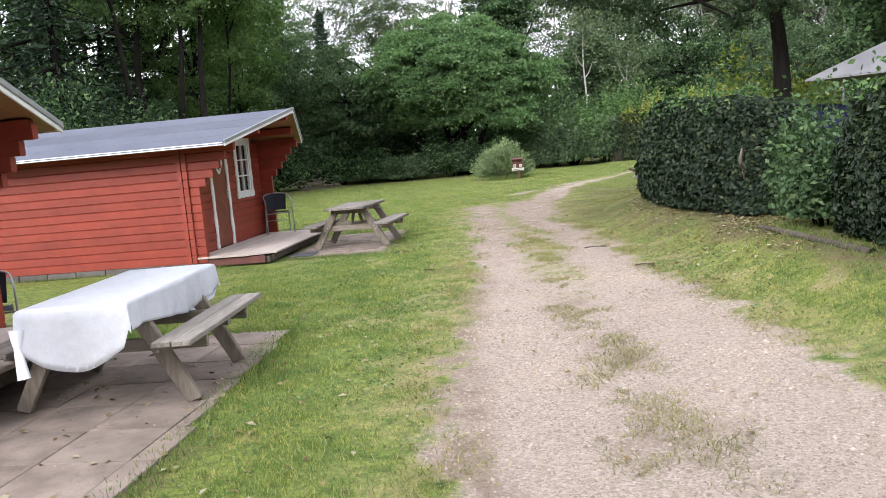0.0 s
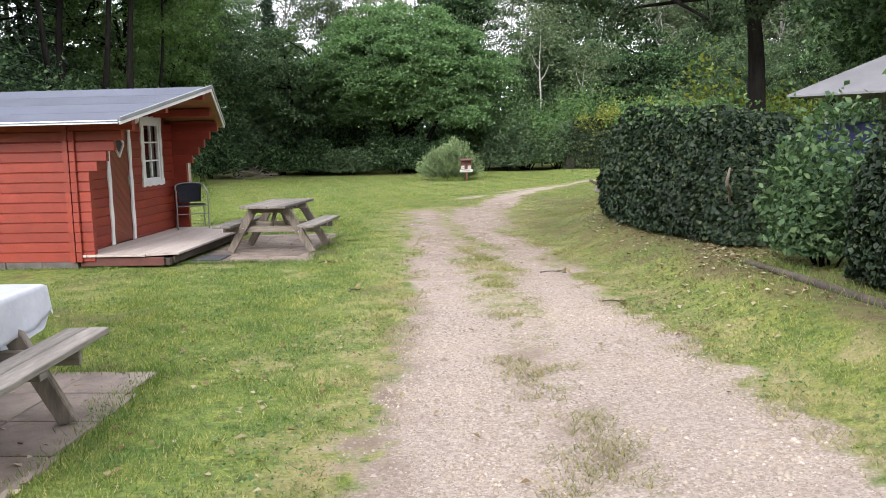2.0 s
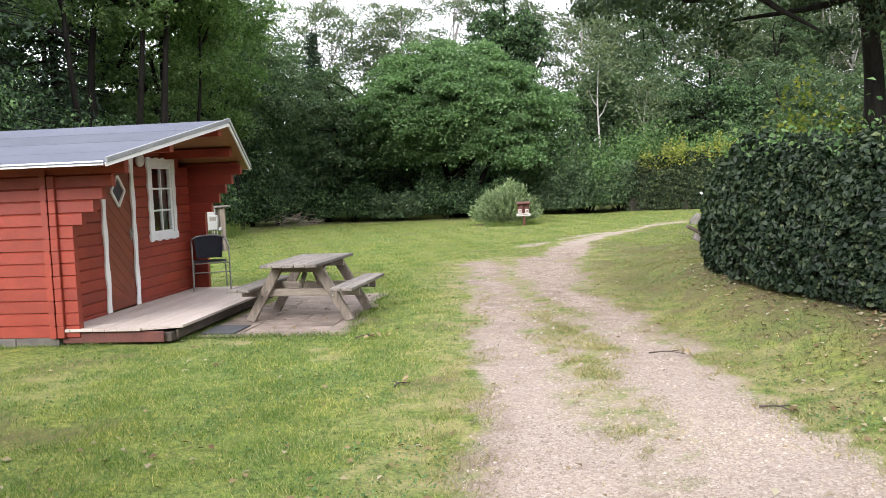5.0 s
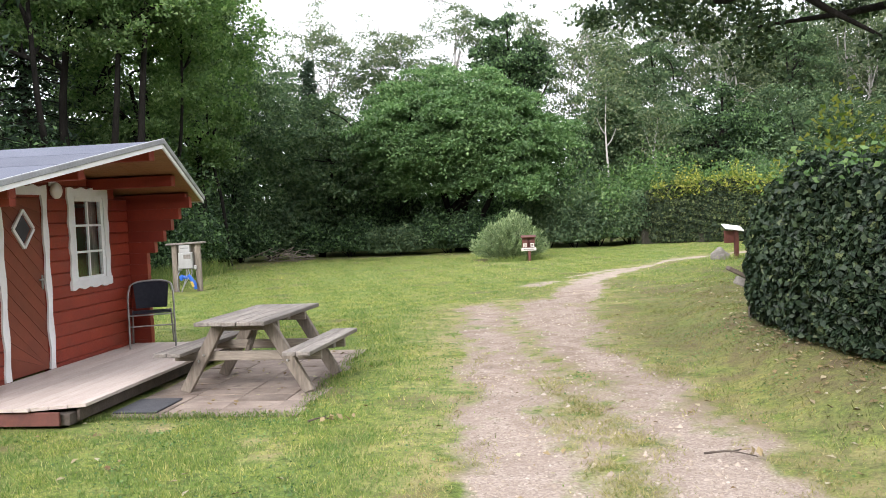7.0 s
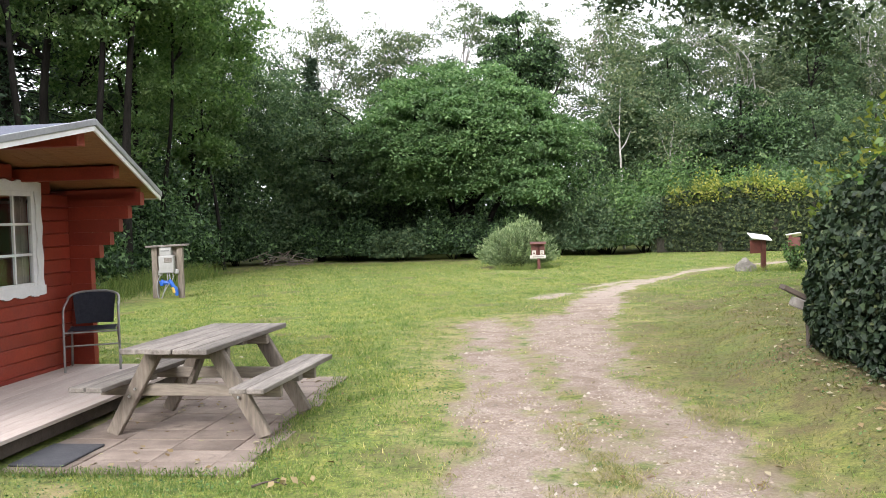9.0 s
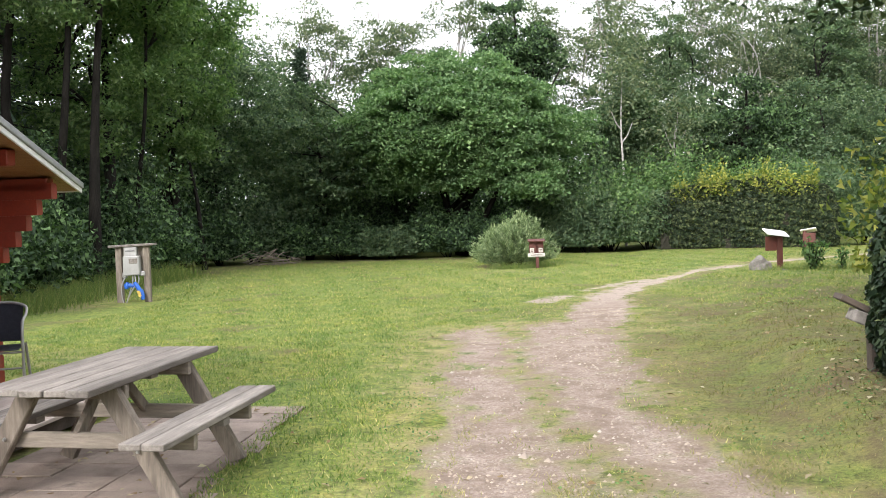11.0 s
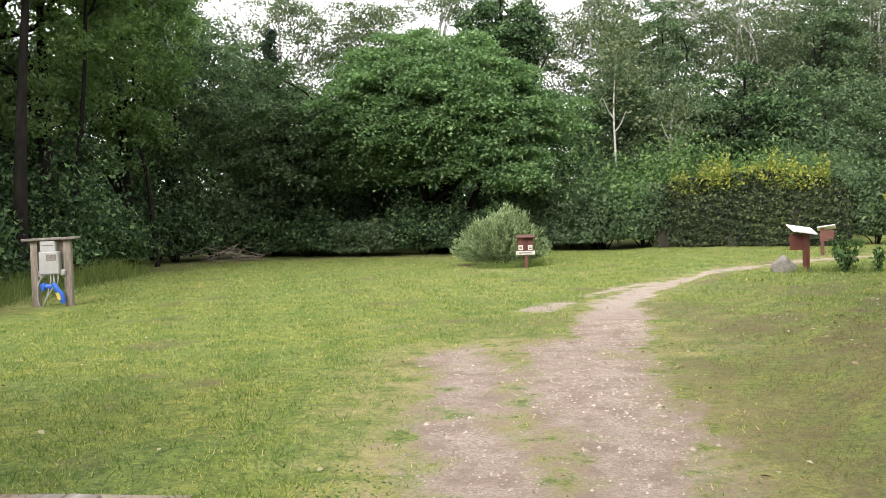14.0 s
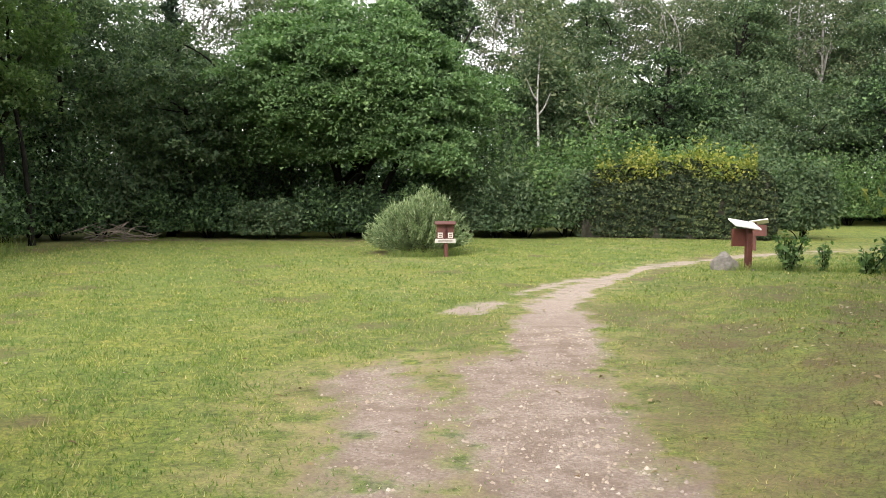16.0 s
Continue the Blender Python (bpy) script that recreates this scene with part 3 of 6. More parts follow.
def hedge(name, line, half, tall, n, leaf, mat, label, seed=1, tops=None, top_n=0, ragged=0.1, core=0.3, low=0.06, shape=(1, 1), growth=(0.22, 0.2)):
    """A clipped hedge along a line: leaves on its skin, a dark hull inside for the shaded twigs."""
    rng = np.random.default_rng(seed)
    line = np.array(line, float)
    root = empty(name, line[0][0], line[0][1], float(rise(*line[len(line) // 2])), 0, label, "hedge")
    base = np.array([line[0][0], line[0][1], 0])
    seg = np.linalg.norm(np.diff(line, axis=0), axis=1)
    total = seg.sum()
    cum = np.r_[0, np.cumsum(seg)]

    def at(s, off, z):
        px, py = np.interp(s, cum, line[:, 0]), np.interp(s, cum, line[:, 1])
        e = 0.05
        tx = np.interp(np.clip(s + e, 0, total), cum, line[:, 0]) - np.interp(np.clip(s - e, 0, total), cum, line[:, 0])
        ty = np.interp(np.clip(s + e, 0, total), cum, line[:, 1]) - np.interp(np.clip(s - e, 0, total), cum, line[:, 1])
        k = np.hypot(tx, ty) + 1e-9
        return np.stack([px - ty / k * off, py + tx / k * off, z], -1), np.stack([-ty / k, tx / k, np.zeros_like(s)], -1), np.stack([tx / k, ty / k, np.zeros_like(s)], -1)

    # a rounded cross-section that closes at both ends, lumpy, in loose layers
    s = rng.uniform(0, 1, n) * total
    sg = rng.choice([-1.0, 1.0], n)
    on_top = rng.uniform(0, 1, n) < half / (half + tall)
    u = rng.uniform(0, 1, n)
    side = np.where(on_top, u, (1 - np.minimum(u, 0.999) ** 5) ** 0.3 * (0.86 + 0.14 * np.sin(math.pi * np.clip(u * 1.1, 0, 1))))
    up_z = np.where(on_top, (1 - np.minimum(u, 0.999) ** 4.5) ** 0.28, u)
    si, co = sg * np.where(on_top, u ** 3, 1 - u ** 4), np.where(on_top, 1 - u ** 4, u ** 4)
    ang = 1.5 * sg * (1 - up_z * (1 - 0.6 * side))
    e = np.abs(2 * s / total - 1)
    close = np.clip(1 - e ** (total / 0.42), 0, 1) ** 0.4
    closed_top = np.clip(1 - e ** (total / 0.6), 0, 1) ** 0.5
    lump = 1 + ragged * (0.5 * np.sin(2.7 * s + 2.4 * ang + seed) + 0.35 * np.sin(6.1 * s - 4.3 * ang + 2 * seed) + 0.3 * np.sin(11.0 * s + 9.0 * ang))
    deep = np.abs(rng.normal(0, 0.075, n))
    off = sg * np.maximum(side * half * close * lump - deep * np.abs(si), 0)
    wave = np.interp(s / total, np.linspace(0, 1, len(shape)), shape) * (1 + 0.035 * np.sin(1.9 * s + seed) + 0.03 * np.sin(5.3 * s + 3 * off))
    z = low + (tall * wave * (0.45 + 0.55 * closed_top) - low) * up_z - deep * co
    off = off * (1 + 0.04 * np.sin(z * 19.0 + 4.0 * s))
    P, side_n, fwd = at(s, off, z)
    out = side_n * si[:, None] + np.array([0, 0, 0.55]) + fwd * (np.sign(s - total / 2) * e ** 6)[:, None]
    v, f = leaf_arrays(rng, P - base, leaf, 0.5, 1.5, outward=out)
    ob = arrays("foliage", v, f, mat)
    ob.parent = root
    if top_n:
        s2, o2 = rng.uniform(0.1, 0.9, top_n) * total, rng.uniform(-half, half, top_n) * 0.9
        z2 = tall * np.interp(s2 / total, np.linspace(0, 1, len(shape)), shape) - growth[0] + np.abs(rng.normal(0, growth[1], top_n)) * (1 + 0.25 * np.sin(3.3 * s2 + seed) + 0.2 * np.sin(8.1 * s2 + 2 * o2))
        P2, _, _ = at(s2, o2, z2)
        v, f = leaf_arrays(rng, P2 - base, leaf * 0.9, 0.4, 1.7)
        shoots = arrays("new_growth", v, f, tops)
        shoots.parent = root
        tagged(shoots, kind="stuff")
    # closed hull, coloured dark for the shade among the inner twigs
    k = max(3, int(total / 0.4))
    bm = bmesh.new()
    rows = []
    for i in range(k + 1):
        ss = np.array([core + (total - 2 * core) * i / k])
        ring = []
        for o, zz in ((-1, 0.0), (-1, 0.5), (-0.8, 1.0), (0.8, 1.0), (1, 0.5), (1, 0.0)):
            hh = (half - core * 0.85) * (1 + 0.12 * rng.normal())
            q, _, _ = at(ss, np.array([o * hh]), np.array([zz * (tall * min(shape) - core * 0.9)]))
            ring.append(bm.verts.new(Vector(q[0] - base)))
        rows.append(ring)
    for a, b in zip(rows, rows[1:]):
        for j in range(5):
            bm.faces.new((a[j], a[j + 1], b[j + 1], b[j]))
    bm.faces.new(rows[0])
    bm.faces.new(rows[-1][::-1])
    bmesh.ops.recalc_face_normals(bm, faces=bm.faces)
    part("inner_wood", bm, TWIG_SHADE, root)
    return root


# ---- ground ----
def sheet_axis(lo, hi, step, far):
    core = np.arange(lo, hi + step * 0.5, step)
    out = [1.0, 2.5, 6, 14, 35, 90, 250, 700, far]
    return np.r_[[lo - o for o in reversed(out)], core, [hi + o for o in out]]


def ground():
    gx, gy = sheet_axis(-9, 8, 0.09, 1800), sheet_axis(-1, 44, 0.11, 1800)
    X, Y = np.meshgrid(gx, gy)
    x, y = X.ravel(), Y.ravel()
    B, S, D = bare(x, y), soil_and_shade(x, y), dryness(x, y)
    fade = smooth(60, 45, np.hypot(x, y - 20))
    Z = height(x, y) * fade
    nx, ny = len(gx), len(gy)
    i = np.arange(ny - 1)[:, None] * nx + np.arange(nx - 1)[None, :]
    f = np.stack([i, i + 1, i + nx + 1, i + nx], -1).reshape(-1, 4)
    m, n, l, bsdf, out = nodes_of("lawn_and_gravel")
    co = n.new("ShaderNodeNewGeometry").outputs["Position"]

    def attr(k):
        a = n.new("ShaderNodeAttribute")
        a.attribute_name = k
        return a.outputs["Fac"]

    big = noise_node(n, l, 0.45, 4, 0.6, co)
    mid = noise_node(n, l, 3.0, 6, 0.65, co)
    fine = noise_node(n, l, 34, 9, 0.82, co)
    # grass: green with yellow, by patches
    g = ramp(n, [(0.25, (0.108, 0.162, 0.042)), (0.5, (0.178, 0.228, 0.062)), (0.75, (0.265, 0.280, 0.092))])
    l.new(mid.outputs["Fac"], g.inputs["Fac"])
    gf = ramp(n, [(0.34, (0.3, 0.31, 0.28)), (0.66, (1.3, 1.25, 1.15))])
    l.new(fine.outputs["Fac"], gf.inputs["Fac"])
    grass = mixed(n, l, 1.0, g.outputs[0], gf.outputs[0], "MULTIPLY")
    gb2 = ramp(n, [(0.35, (0.8, 0.9, 0.85)), (0.65, (1.1, 1.03, 0.9))])
    l.new(big.outputs["Fac"], gb2.inputs["Fac"])
    grass = mixed(n, l, 1.0, grass, gb2.outputs[0], "MULTIPLY")
    tufts = noise_node(n, l, 10, 5, 0.7, co)
    gt = ramp(n, [(0.36, (0.52, 0.56, 0.58)), (0.5, (1.0, 1.0, 1.0)), (0.66, (1.38, 1.27, 1.1))])
    l.new(tufts.outputs["Fac"], gt.inputs["Fac"])
    grass = mixed(n, l, 1.0, grass, gt.outputs[0], "MULTIPLY")
    straw = ramp(n, [(0.3, (0.205, 0.172, 0.082)), (0.7, (0.375, 0.308, 0.172))])
    l.new(fine.outputs["Fac"], straw.inputs["Fac"])
    dm = n.new("ShaderNodeMath")
    dm.operation = "MULTIPLY"
    l.new(attr("dry"), dm.inputs[0])
    dr = ramp(n, [(0.38, (0, 0, 0)), (0.62, (1, 1, 1))])
    l.new(mid.outputs["Fac"], dr.inputs["Fac"])
    l.new(dr.outputs[0], dm.inputs[1])
    grass = mixed(n, l, dm.outputs[0], grass, straw.outputs[0])
    # kept dark, as it also colours the shaded ground under the oak
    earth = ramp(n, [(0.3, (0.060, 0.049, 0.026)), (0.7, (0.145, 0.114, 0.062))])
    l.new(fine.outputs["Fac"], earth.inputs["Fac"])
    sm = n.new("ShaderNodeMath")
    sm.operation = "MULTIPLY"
    l.new(attr("soil_and_shade"), sm.inputs[0])
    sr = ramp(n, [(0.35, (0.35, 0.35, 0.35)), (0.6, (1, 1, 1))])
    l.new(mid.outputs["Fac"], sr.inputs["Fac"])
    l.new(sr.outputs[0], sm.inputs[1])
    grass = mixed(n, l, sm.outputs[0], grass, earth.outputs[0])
    # gravel: fine stones in trodden sand
    vor = n.new("ShaderNodeTexVoronoi")
    vor.inputs["Scale"].default_value = 62
    l.new(co, vor.inputs["Vector"])
    sep = n.new("ShaderNodeSeparateColor")
    l.new(vor.outputs["Color"], sep.inputs["Color"])
    stones = ramp(n, [(0.0, (0.20, 0.158, 0.13)), (0.5, (0.375, 0.312, 0.26)), (0.85, (0.465, 0.398, 0.338)), (1.0, (0.56, 0.505, 0.45))])
    l.new(sep.outputs[0], stones.inputs["Fac"])
    sand = ramp(n, [(0.3, (0.27, 0.215, 0.176)), (0.7, (0.41, 0.345, 0.29))])
    l.new(mid.outputs["Fac"], sand.inputs["Fac"])
    grav = mixed(n, l, 0.55, sand.outputs[0], stones.outputs[0])
    gr2 = ramp(n, [(0.3, (0.75, 0.75, 0.75)), (0.7, (1.08, 1.08, 1.08))])
    l.new(fine.outputs["Fac"], gr2.inputs["Fac"])
    grav = mixed(n, l, 1.0, grav, gr2.outputs[0], "MULTIPLY")
    # farther on the stones lie thin in brown trodden earth
    brown = ramp(n, [(0.3, (0.115, 0.082, 0.06)), (0.7, (0.225, 0.17, 0.132))])
    l.new(fine.outputs["Fac"], brown.inputs["Fac"])
    em = n.new("ShaderNodeMath")
    em.operation = "MULTIPLY"
    l.new(attr("earthy"), em.inputs[0])
    eb = ramp(n, [(0.4, (0.25, 0.25, 0.25)), (0.6, (1, 1, 1))])
    l.new(mid.outputs["Fac"], eb.inputs["Fac"])
    l.new(eb.outputs[0], em.inputs[1])
    grav = mixed(n, l, em.outputs[0], grav, brown.outputs[0])
    edge = n.new("ShaderNodeMath")
    edge.operation = "ADD"
    fm = n.new("ShaderNodeMapRange")
    fm.inputs["From Min"].default_value, fm.inputs["From Max"].default_value = 0.3, 0.7
    fm.inputs["To Min"].default_value, fm.inputs["To Max"].default_value = -0.3, 0.3
    l.new(mid.outputs["Fac"], fm.inputs["Value"])
    l.new(attr("bare"), edge.inputs[0])
    l.new(fm.outputs[0], edge.inputs[1])
    er = ramp(n, [(0.25, (0, 0, 0)), (0.8, (1, 1, 1))])
    l.new(edge.outputs[0], er.inputs["Fac"])
    l.new(mixed(n, l, er.outputs[0], grass, grav), bsdf.inputs["Base Color"])
    bsdf.inputs["Roughness"].default_value = 0.95
    bsdf.inputs["Specular IOR Level"].default_value = 0.2
    bp = n.new("ShaderNodeBump")
    bp.inputs["Strength"].default_value = 0.7
    bp.inputs["Distance"].default_value = 0.02
    l.new(fine.outputs["Fac"], bp.inputs["Height"])
    l.new(bp.outputs[0], bsdf.inputs["Normal"])
    ob = arrays("ground", np.stack([x, y, Z], -1), f, m, True)
    for k, v in (("bare", B), ("soil_and_shade", S), ("dry", D), ("earthy", trodden(x, y))):
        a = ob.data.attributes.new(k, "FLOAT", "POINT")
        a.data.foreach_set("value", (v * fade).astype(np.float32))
    tagged(ob, "mown lawn with a gravel track running through it", "ground", kind="structure")


ground()


# ---- the wooden cabin ----
LOG = 0.1408
WALL_V = 1.93


def cabin(x, y, z, label):
    """A small log cabin whose front wall lies at u = 0; u points to the track, v along the front."""
    root = empty("log_cabin", x, y, z, 0, label, "cabin", "red log cabins")
    back, foot = -4.25, 0.10
    eave_z, ridge_z = 2.02, 2.56

    def roof_under(v):
        return ridge_z - (ridge_z - eave_z) * abs(v) / 2.43

    # side walls: one log upon another, the upper ones reaching out under the roof
    reach = [0.28] * 9 + [0.40, 0.54, 0.66, 0.78, 0.94]
    for sgn in (-1, 1):
        wall = part("side_wall", box((4.2, 0.03, 1.9), (-2.15, sgn * (WALL_V - 0.055), foot + 0.96), 0), RED, root)
        for k in range(14):
            z0 = foot + k * LOG
            h = LOG - 0.001
            end = reach[k] * (1.0 if sgn < 0 else 0.92)
            bm = prism([(-0.045, z0), (0.030, z0), (0.045, z0 + 0.010), (0.045, z0 + h - 0.014), (0.028, z0 + h), (-0.045, z0 + h)], "x", back + 0.02 * (k % 2), end, 0.0)
            if sgn < 0:
                bmesh.ops.scale(bm, vec=(1, -1, 1), verts=bm.verts)
                bmesh.ops.reverse_faces(bm, faces=bm.faces)
            bmesh.ops.translate(bm, vec=(0, sgn * (WALL_V - 0.01), 0), verts=bm.verts)
            part("log", bm, RED, wall)
    # front wall with its openings, its log ends showing on the side walls
    front = part("front_wall", box((0.02, 0.3, 0.02), (-0.06, 0, 2.3), 0), RED, root)
    door_v, win_v = (-0.74, -0.03), (0.55, 1.27)
    door_top, win_z = 2.10, (1.08, 2.12)
    for k in range(19):
        z0 = foot + k * LOG
        z1 = z0 + LOG - 0.001
        top_v = min(WALL_V + 0.075, (ridge_z - z1) / (ridge_z - eave_z) * 2.43 - 0.02)
        if z0 > ridge_z - 0.1 or top_v < 0.15:
            break
        spans = [(-top_v, top_v)]
        for (a, b), (lo, hi) in ((door_v, (0, door_top)), (win_v, win_z)):
            if z1 > lo + 0.06 and z0 < hi - 0.06:
                spans = [s for p, q in spans for s in ((p, min(q, a)), (max(p, b), q)) if s[1] - s[0] > 0.04]
        for p, q in spans:
            part("log", prism([(-0.06, z0), (0.002, z0), (0.016, z0 + 0.009), (0.016, z1 - 0.012), (0.0, z1), (-0.06, z1)], "y", p, q, 0.0), RED, front)
    for sgn in (-1, 1):
        for k in range(13):
            z0 = foot + k * LOG
            part("log_end", box((0.085, 0.10, LOG - 0.003), (0.07, sgn * (WALL_V + 0.022), z0 + LOG / 2), 0.006, jitter=0.002, seed=k), RED, front)
    part("back_wall", box((0.06, 2 * WALL_V, 2.0), (back + 0.06, 0, foot + 1.0), 0.005), RED, root)
    for sgn in (-1, 1):
        for i in range(8):
            part("foundation_block", box((0.52, 0.12, 0.115), (back + 0.3 + i * 0.53, sgn * (WALL_V - 0.03), 0.045), 0.008, jitter=0.006, seed=i), CONCRETE, root)

    # roof: boards below, felt above, white strips and a grey drip edge round it
    near_u, far_u, tip = 0.96, 0.80, 1.40
    for sgn, corner in ((-1, near_u), (1, far_u)):
        slope = part("roof_slope", bmesh.new(), SHADED_PINE, root)
        count = 26
        for i in range(count):
            u0, u1 = back - 0.12 + (corner - back + 0.12) * i / count, back - 0.12 + (corner - back + 0.12) * (i + 1) / count - 0.004
            bm = bmesh.new()
            quad = [(u0, 0.0), (u1, 0.0), (u1, sgn * 2.43), (u0, sgn * 2.43)]
            lo = [bm.verts.new((u, v, roof_under(v))) for u, v in quad]
            hi = [bm.verts.new((u, v, roof_under(v) + 0.02)) for u, v in quad]
            bm.faces.new(lo)
            bm.faces.new(hi[::-1])
            for a in range(4):
                b = (a + 1) % 4
                bm.faces.new((lo[a], hi[a], hi[b], lo[b]))
            bmesh.ops.recalc_face_normals(bm, faces=bm.faces)
            part("roof_board", bm, SHADED_PINE, slope)
        bm = bmesh.new()
        tri = [(corner, 0.0), (tip - 0.01, 0.0), (corner, sgn * 2.43)]
        lo = [bm.verts.new((u, v, roof_under(v))) for u, v in tri]
        hi = [bm.verts.new((u, v, roof_under(v) + 0.02)) for u, v in tri]
        bm.faces.new(lo)
        bm.faces.new(hi[::-1])
        for a in range(3):
            bm.faces.new((lo[a], hi[a], hi[(a + 1) % 3], lo[(a + 1) % 3]))
        bmesh.ops.recalc_face_normals(bm, faces=bm.faces)
        part("roof_board", bm, SHADED_PINE, slope)
        rows = 4
        for i in range(rows):
            va, vb = 2.45 * i / rows, 2.45 * (i + 1) / rows + 0.03
            bm = bmesh.new()
            ua, ub = [tip + (corner - tip) * v / 2.45 + 0.012 for v in (va, vb)]
            lift = 0.024 + (rows - i) * 0.006
            quad = [(back - 0.15, va), (ua, va), (ub, vb), (back - 0.15, vb)]
            lo = [bm.verts.new((u, sgn * v, roof_under(v) + 0.022)) for u, v in quad]
            hi = [bm.verts.new((u, sgn * v, roof_under(v) + lift + (0.004 if v == va else 0.0))) for u, v in quad]
            bm.faces.new(lo)
            bm.faces.new(hi)
            for a in range(4):
                bm.faces.new((lo[a], lo[(a + 1) % 4], hi[(a + 1) % 4], hi[a]))
            bmesh.ops.recalc_face_normals(bm, faces=bm.faces)
            part("felt_strip", bm, FELT, slope)
        part("white_edge", beam((tip + 0.018, 0, ridge_z - 0.005), (corner + 0.018, sgn * 2.45, eave_z - 0.005), 0.02, 0.045, 0.003), WHITE, root)
        part("drip_edge", beam((tip + 0.03, 0, ridge_z + 0.05), (corner + 0.03, sgn * 2.45, eave_z + 0.045), 0.03, 0.055, 0.004), ZINC, root)
        part("eave_board", box((corner - back + 0.1, 0.02, 0.05), ((corner + back) / 2 - 0.05, sgn * 2.46, eave_z + 0.012), 0.003), WHITE, root)
        for v, d in ((1.08, 0.13), (1.93, 0.12)):
            u = tip + (corner - tip) * v / 2.43 - 0.10
            part("purlin", box((u + 0.5, 0.11, d), ((u - 0.5) / 2, sgn * v, roof_under(v) - d / 2 - 0.012), 0.008), RED, root)
    part("ridge_beam", box((tip + 0.32, 0.12, 0.14), ((tip - 0.1 - 0.42) / 2, 0, ridge_z - 0.085), 0.008), RED, root)

    # door: slanting boards, a diamond pane, white strips with wavy edges
    door = part("door", box((0.05, 0.70, 1.86), (-0.02, -0.385, 1.14), 0.004), DOORRED, root, "brown-red door with slanting boards")
    for i in range(15):
        pts = []
        for v, zlim in ((-0.72, 1), (-0.05, 1)):
            pts.append((v, 0.25 + i * 0.17 - 0.55 + (v + 0.72) * -0.85 + 0.57))
        a, b = pts
        poly = [(a[0], a[1]), (b[0], b[1]), (b[0], b[1] + 0.162), (a[0], a[1] + 0.162)]
        poly = [(v, min(max(zz, 0.225), 2.06)) for v, zz in poly]
        if max(p[1] for p in poly) - min(p[1] for p in poly) < 0.05:
            continue
        bm = bmesh.new()
        fr = [bm.verts.new((0.012, v, zz)) for v, zz in poly]
        bk = [bm.verts.new((0.0, v, zz)) for v, zz in poly]
        try:
            bm.faces.new(fr)
            for q in range(4):
                bm.faces.new((fr[q], bk[q], bk[(q + 1) % 4], fr[(q + 1) % 4]))
        except ValueError:
            bm.free()
            continue
        bmesh.ops.remove_doubles(bm, verts=bm.verts, dist=0.0005)
        bmesh.ops.recalc_face_normals(bm, faces=bm.faces)
        part("door_board", bm, DOORRED, door)
    dv, dz = -0.385, 1.74
    part("diamond_pane", prism([(dv, dz + 0.15), (dv + 0.13, dz), (dv, dz - 0.15), (dv - 0.13, dz)], "x", 0.010, 0.018, 0), RUBBER, door, "dark diamond pane")
    corners = [(dv, dz + 0.20), (dv + 0.18, dz), (dv, dz - 0.20), (dv - 0.18, dz)]
    for a, b in zip(corners, corners[1:] + corners[:1]):
        part("diamond_frame", beam((0.025, *a), (0.025, *b), 0.035, 0.025, 0.003, (1, 0, 0)), WHITE, door)
    part("handle_plate", box((0.008, 0.035, 0.16), (0.018, -0.09, 1.16), 0.003), STEEL, door)
    part("door_handle", beam((0.05, -0.09, 1.19), (0.05, -0.19, 1.19), 0.02, 0.02, 0.005), STEEL, door)

    def wavy(v0, v1, z0, z1, vert, seed, depth=0.024):
        """A white trim board whose long edges are cut in waves."""
        n = 26
        rnd = random.Random(seed)
        pts = []
        for i in range(n + 1):
            t = i / n
            w = 0.012 * math.sin(t * 24 + seed) + rnd.uniform(-0.003, 0.003)
            pts.append((v0 - w, z0 + (z1 - z0) * t) if vert else (v0 + (v1 - v0) * t, z1 + w))
        if vert:
            pts += [(v1 + 0.010 * math.sin((1 - i / n) * 22 + 2 + seed), z1 - (z1 - z0) * i / n) for i in range(n + 1)]
        else:
            pts += [(v1, z0), (v0, z0)]
        return prism(pts, "x", 0.014, 0.014 + depth, 0)

    part("door_trim", wavy(-0.83, -0.74, 0.205, 2.12, True, 1), WHITE, root)
    part("door_trim", wavy(-0.04, 0.05, 0.205, 2.12, True, 2), WHITE, root)
    part("door_trim", wavy(-0.84, 0.06, 2.10, 2.20, False, 3), WHITE, root)

    # window: wavy trim, sash with bars, six panes, curtains behind
    win = part("window", wavy(0.47, 0.57, 1.02, 2.17, True, 4), WHITE, root, "white window with six panes")
    part("window_trim", wavy(1.25, 1.35, 1.02, 2.17, True, 5), WHITE, win)
    part("window_trim", wavy(0.46, 1.36, 2.09, 2.19, False, 6), WHITE, win)
    bm = wavy(0.45, 1.37, -1.12, -1.02, False, 7, 0.03)
    bmesh.ops.scale(bm, vec=(1, 1, -1), verts=bm.verts)
    bmesh.ops.reverse_faces(bm, faces=bm.faces)
    part("window_sill", bm, WHITE, win)
    for v in (0.595, 1.225):
        part("sash", box((0.05, 0.06, 1.0), (0.0, v, 1.60), 0.004), WHITE, win)
    for zz in (1.125, 2.07):
        part("sash", box((0.05, 0.57, 0.06), (0.0, 0.91, zz), 0.004), WHITE, win)
    part("glazing_bar", box((0.03, 0.026, 0.89), (0.004, 0.91, 1.60), 0.003), WHITE, win)
    for zz in (1.445, 1.755):
        part("glazing_bar", box((0.028, 0.57, 0.026), (0.004, 0.91, zz), 0.003), WHITE, win)
    for i, v in enumerate((0.762, 1.058)):
        for zz in (1.292, 1.60, 1.91):
            p = part("pane", box((0.004, 0.272, 0.28), (-0.006, v, zz), 0), GLASS, win)
            p.visible_shadow = False
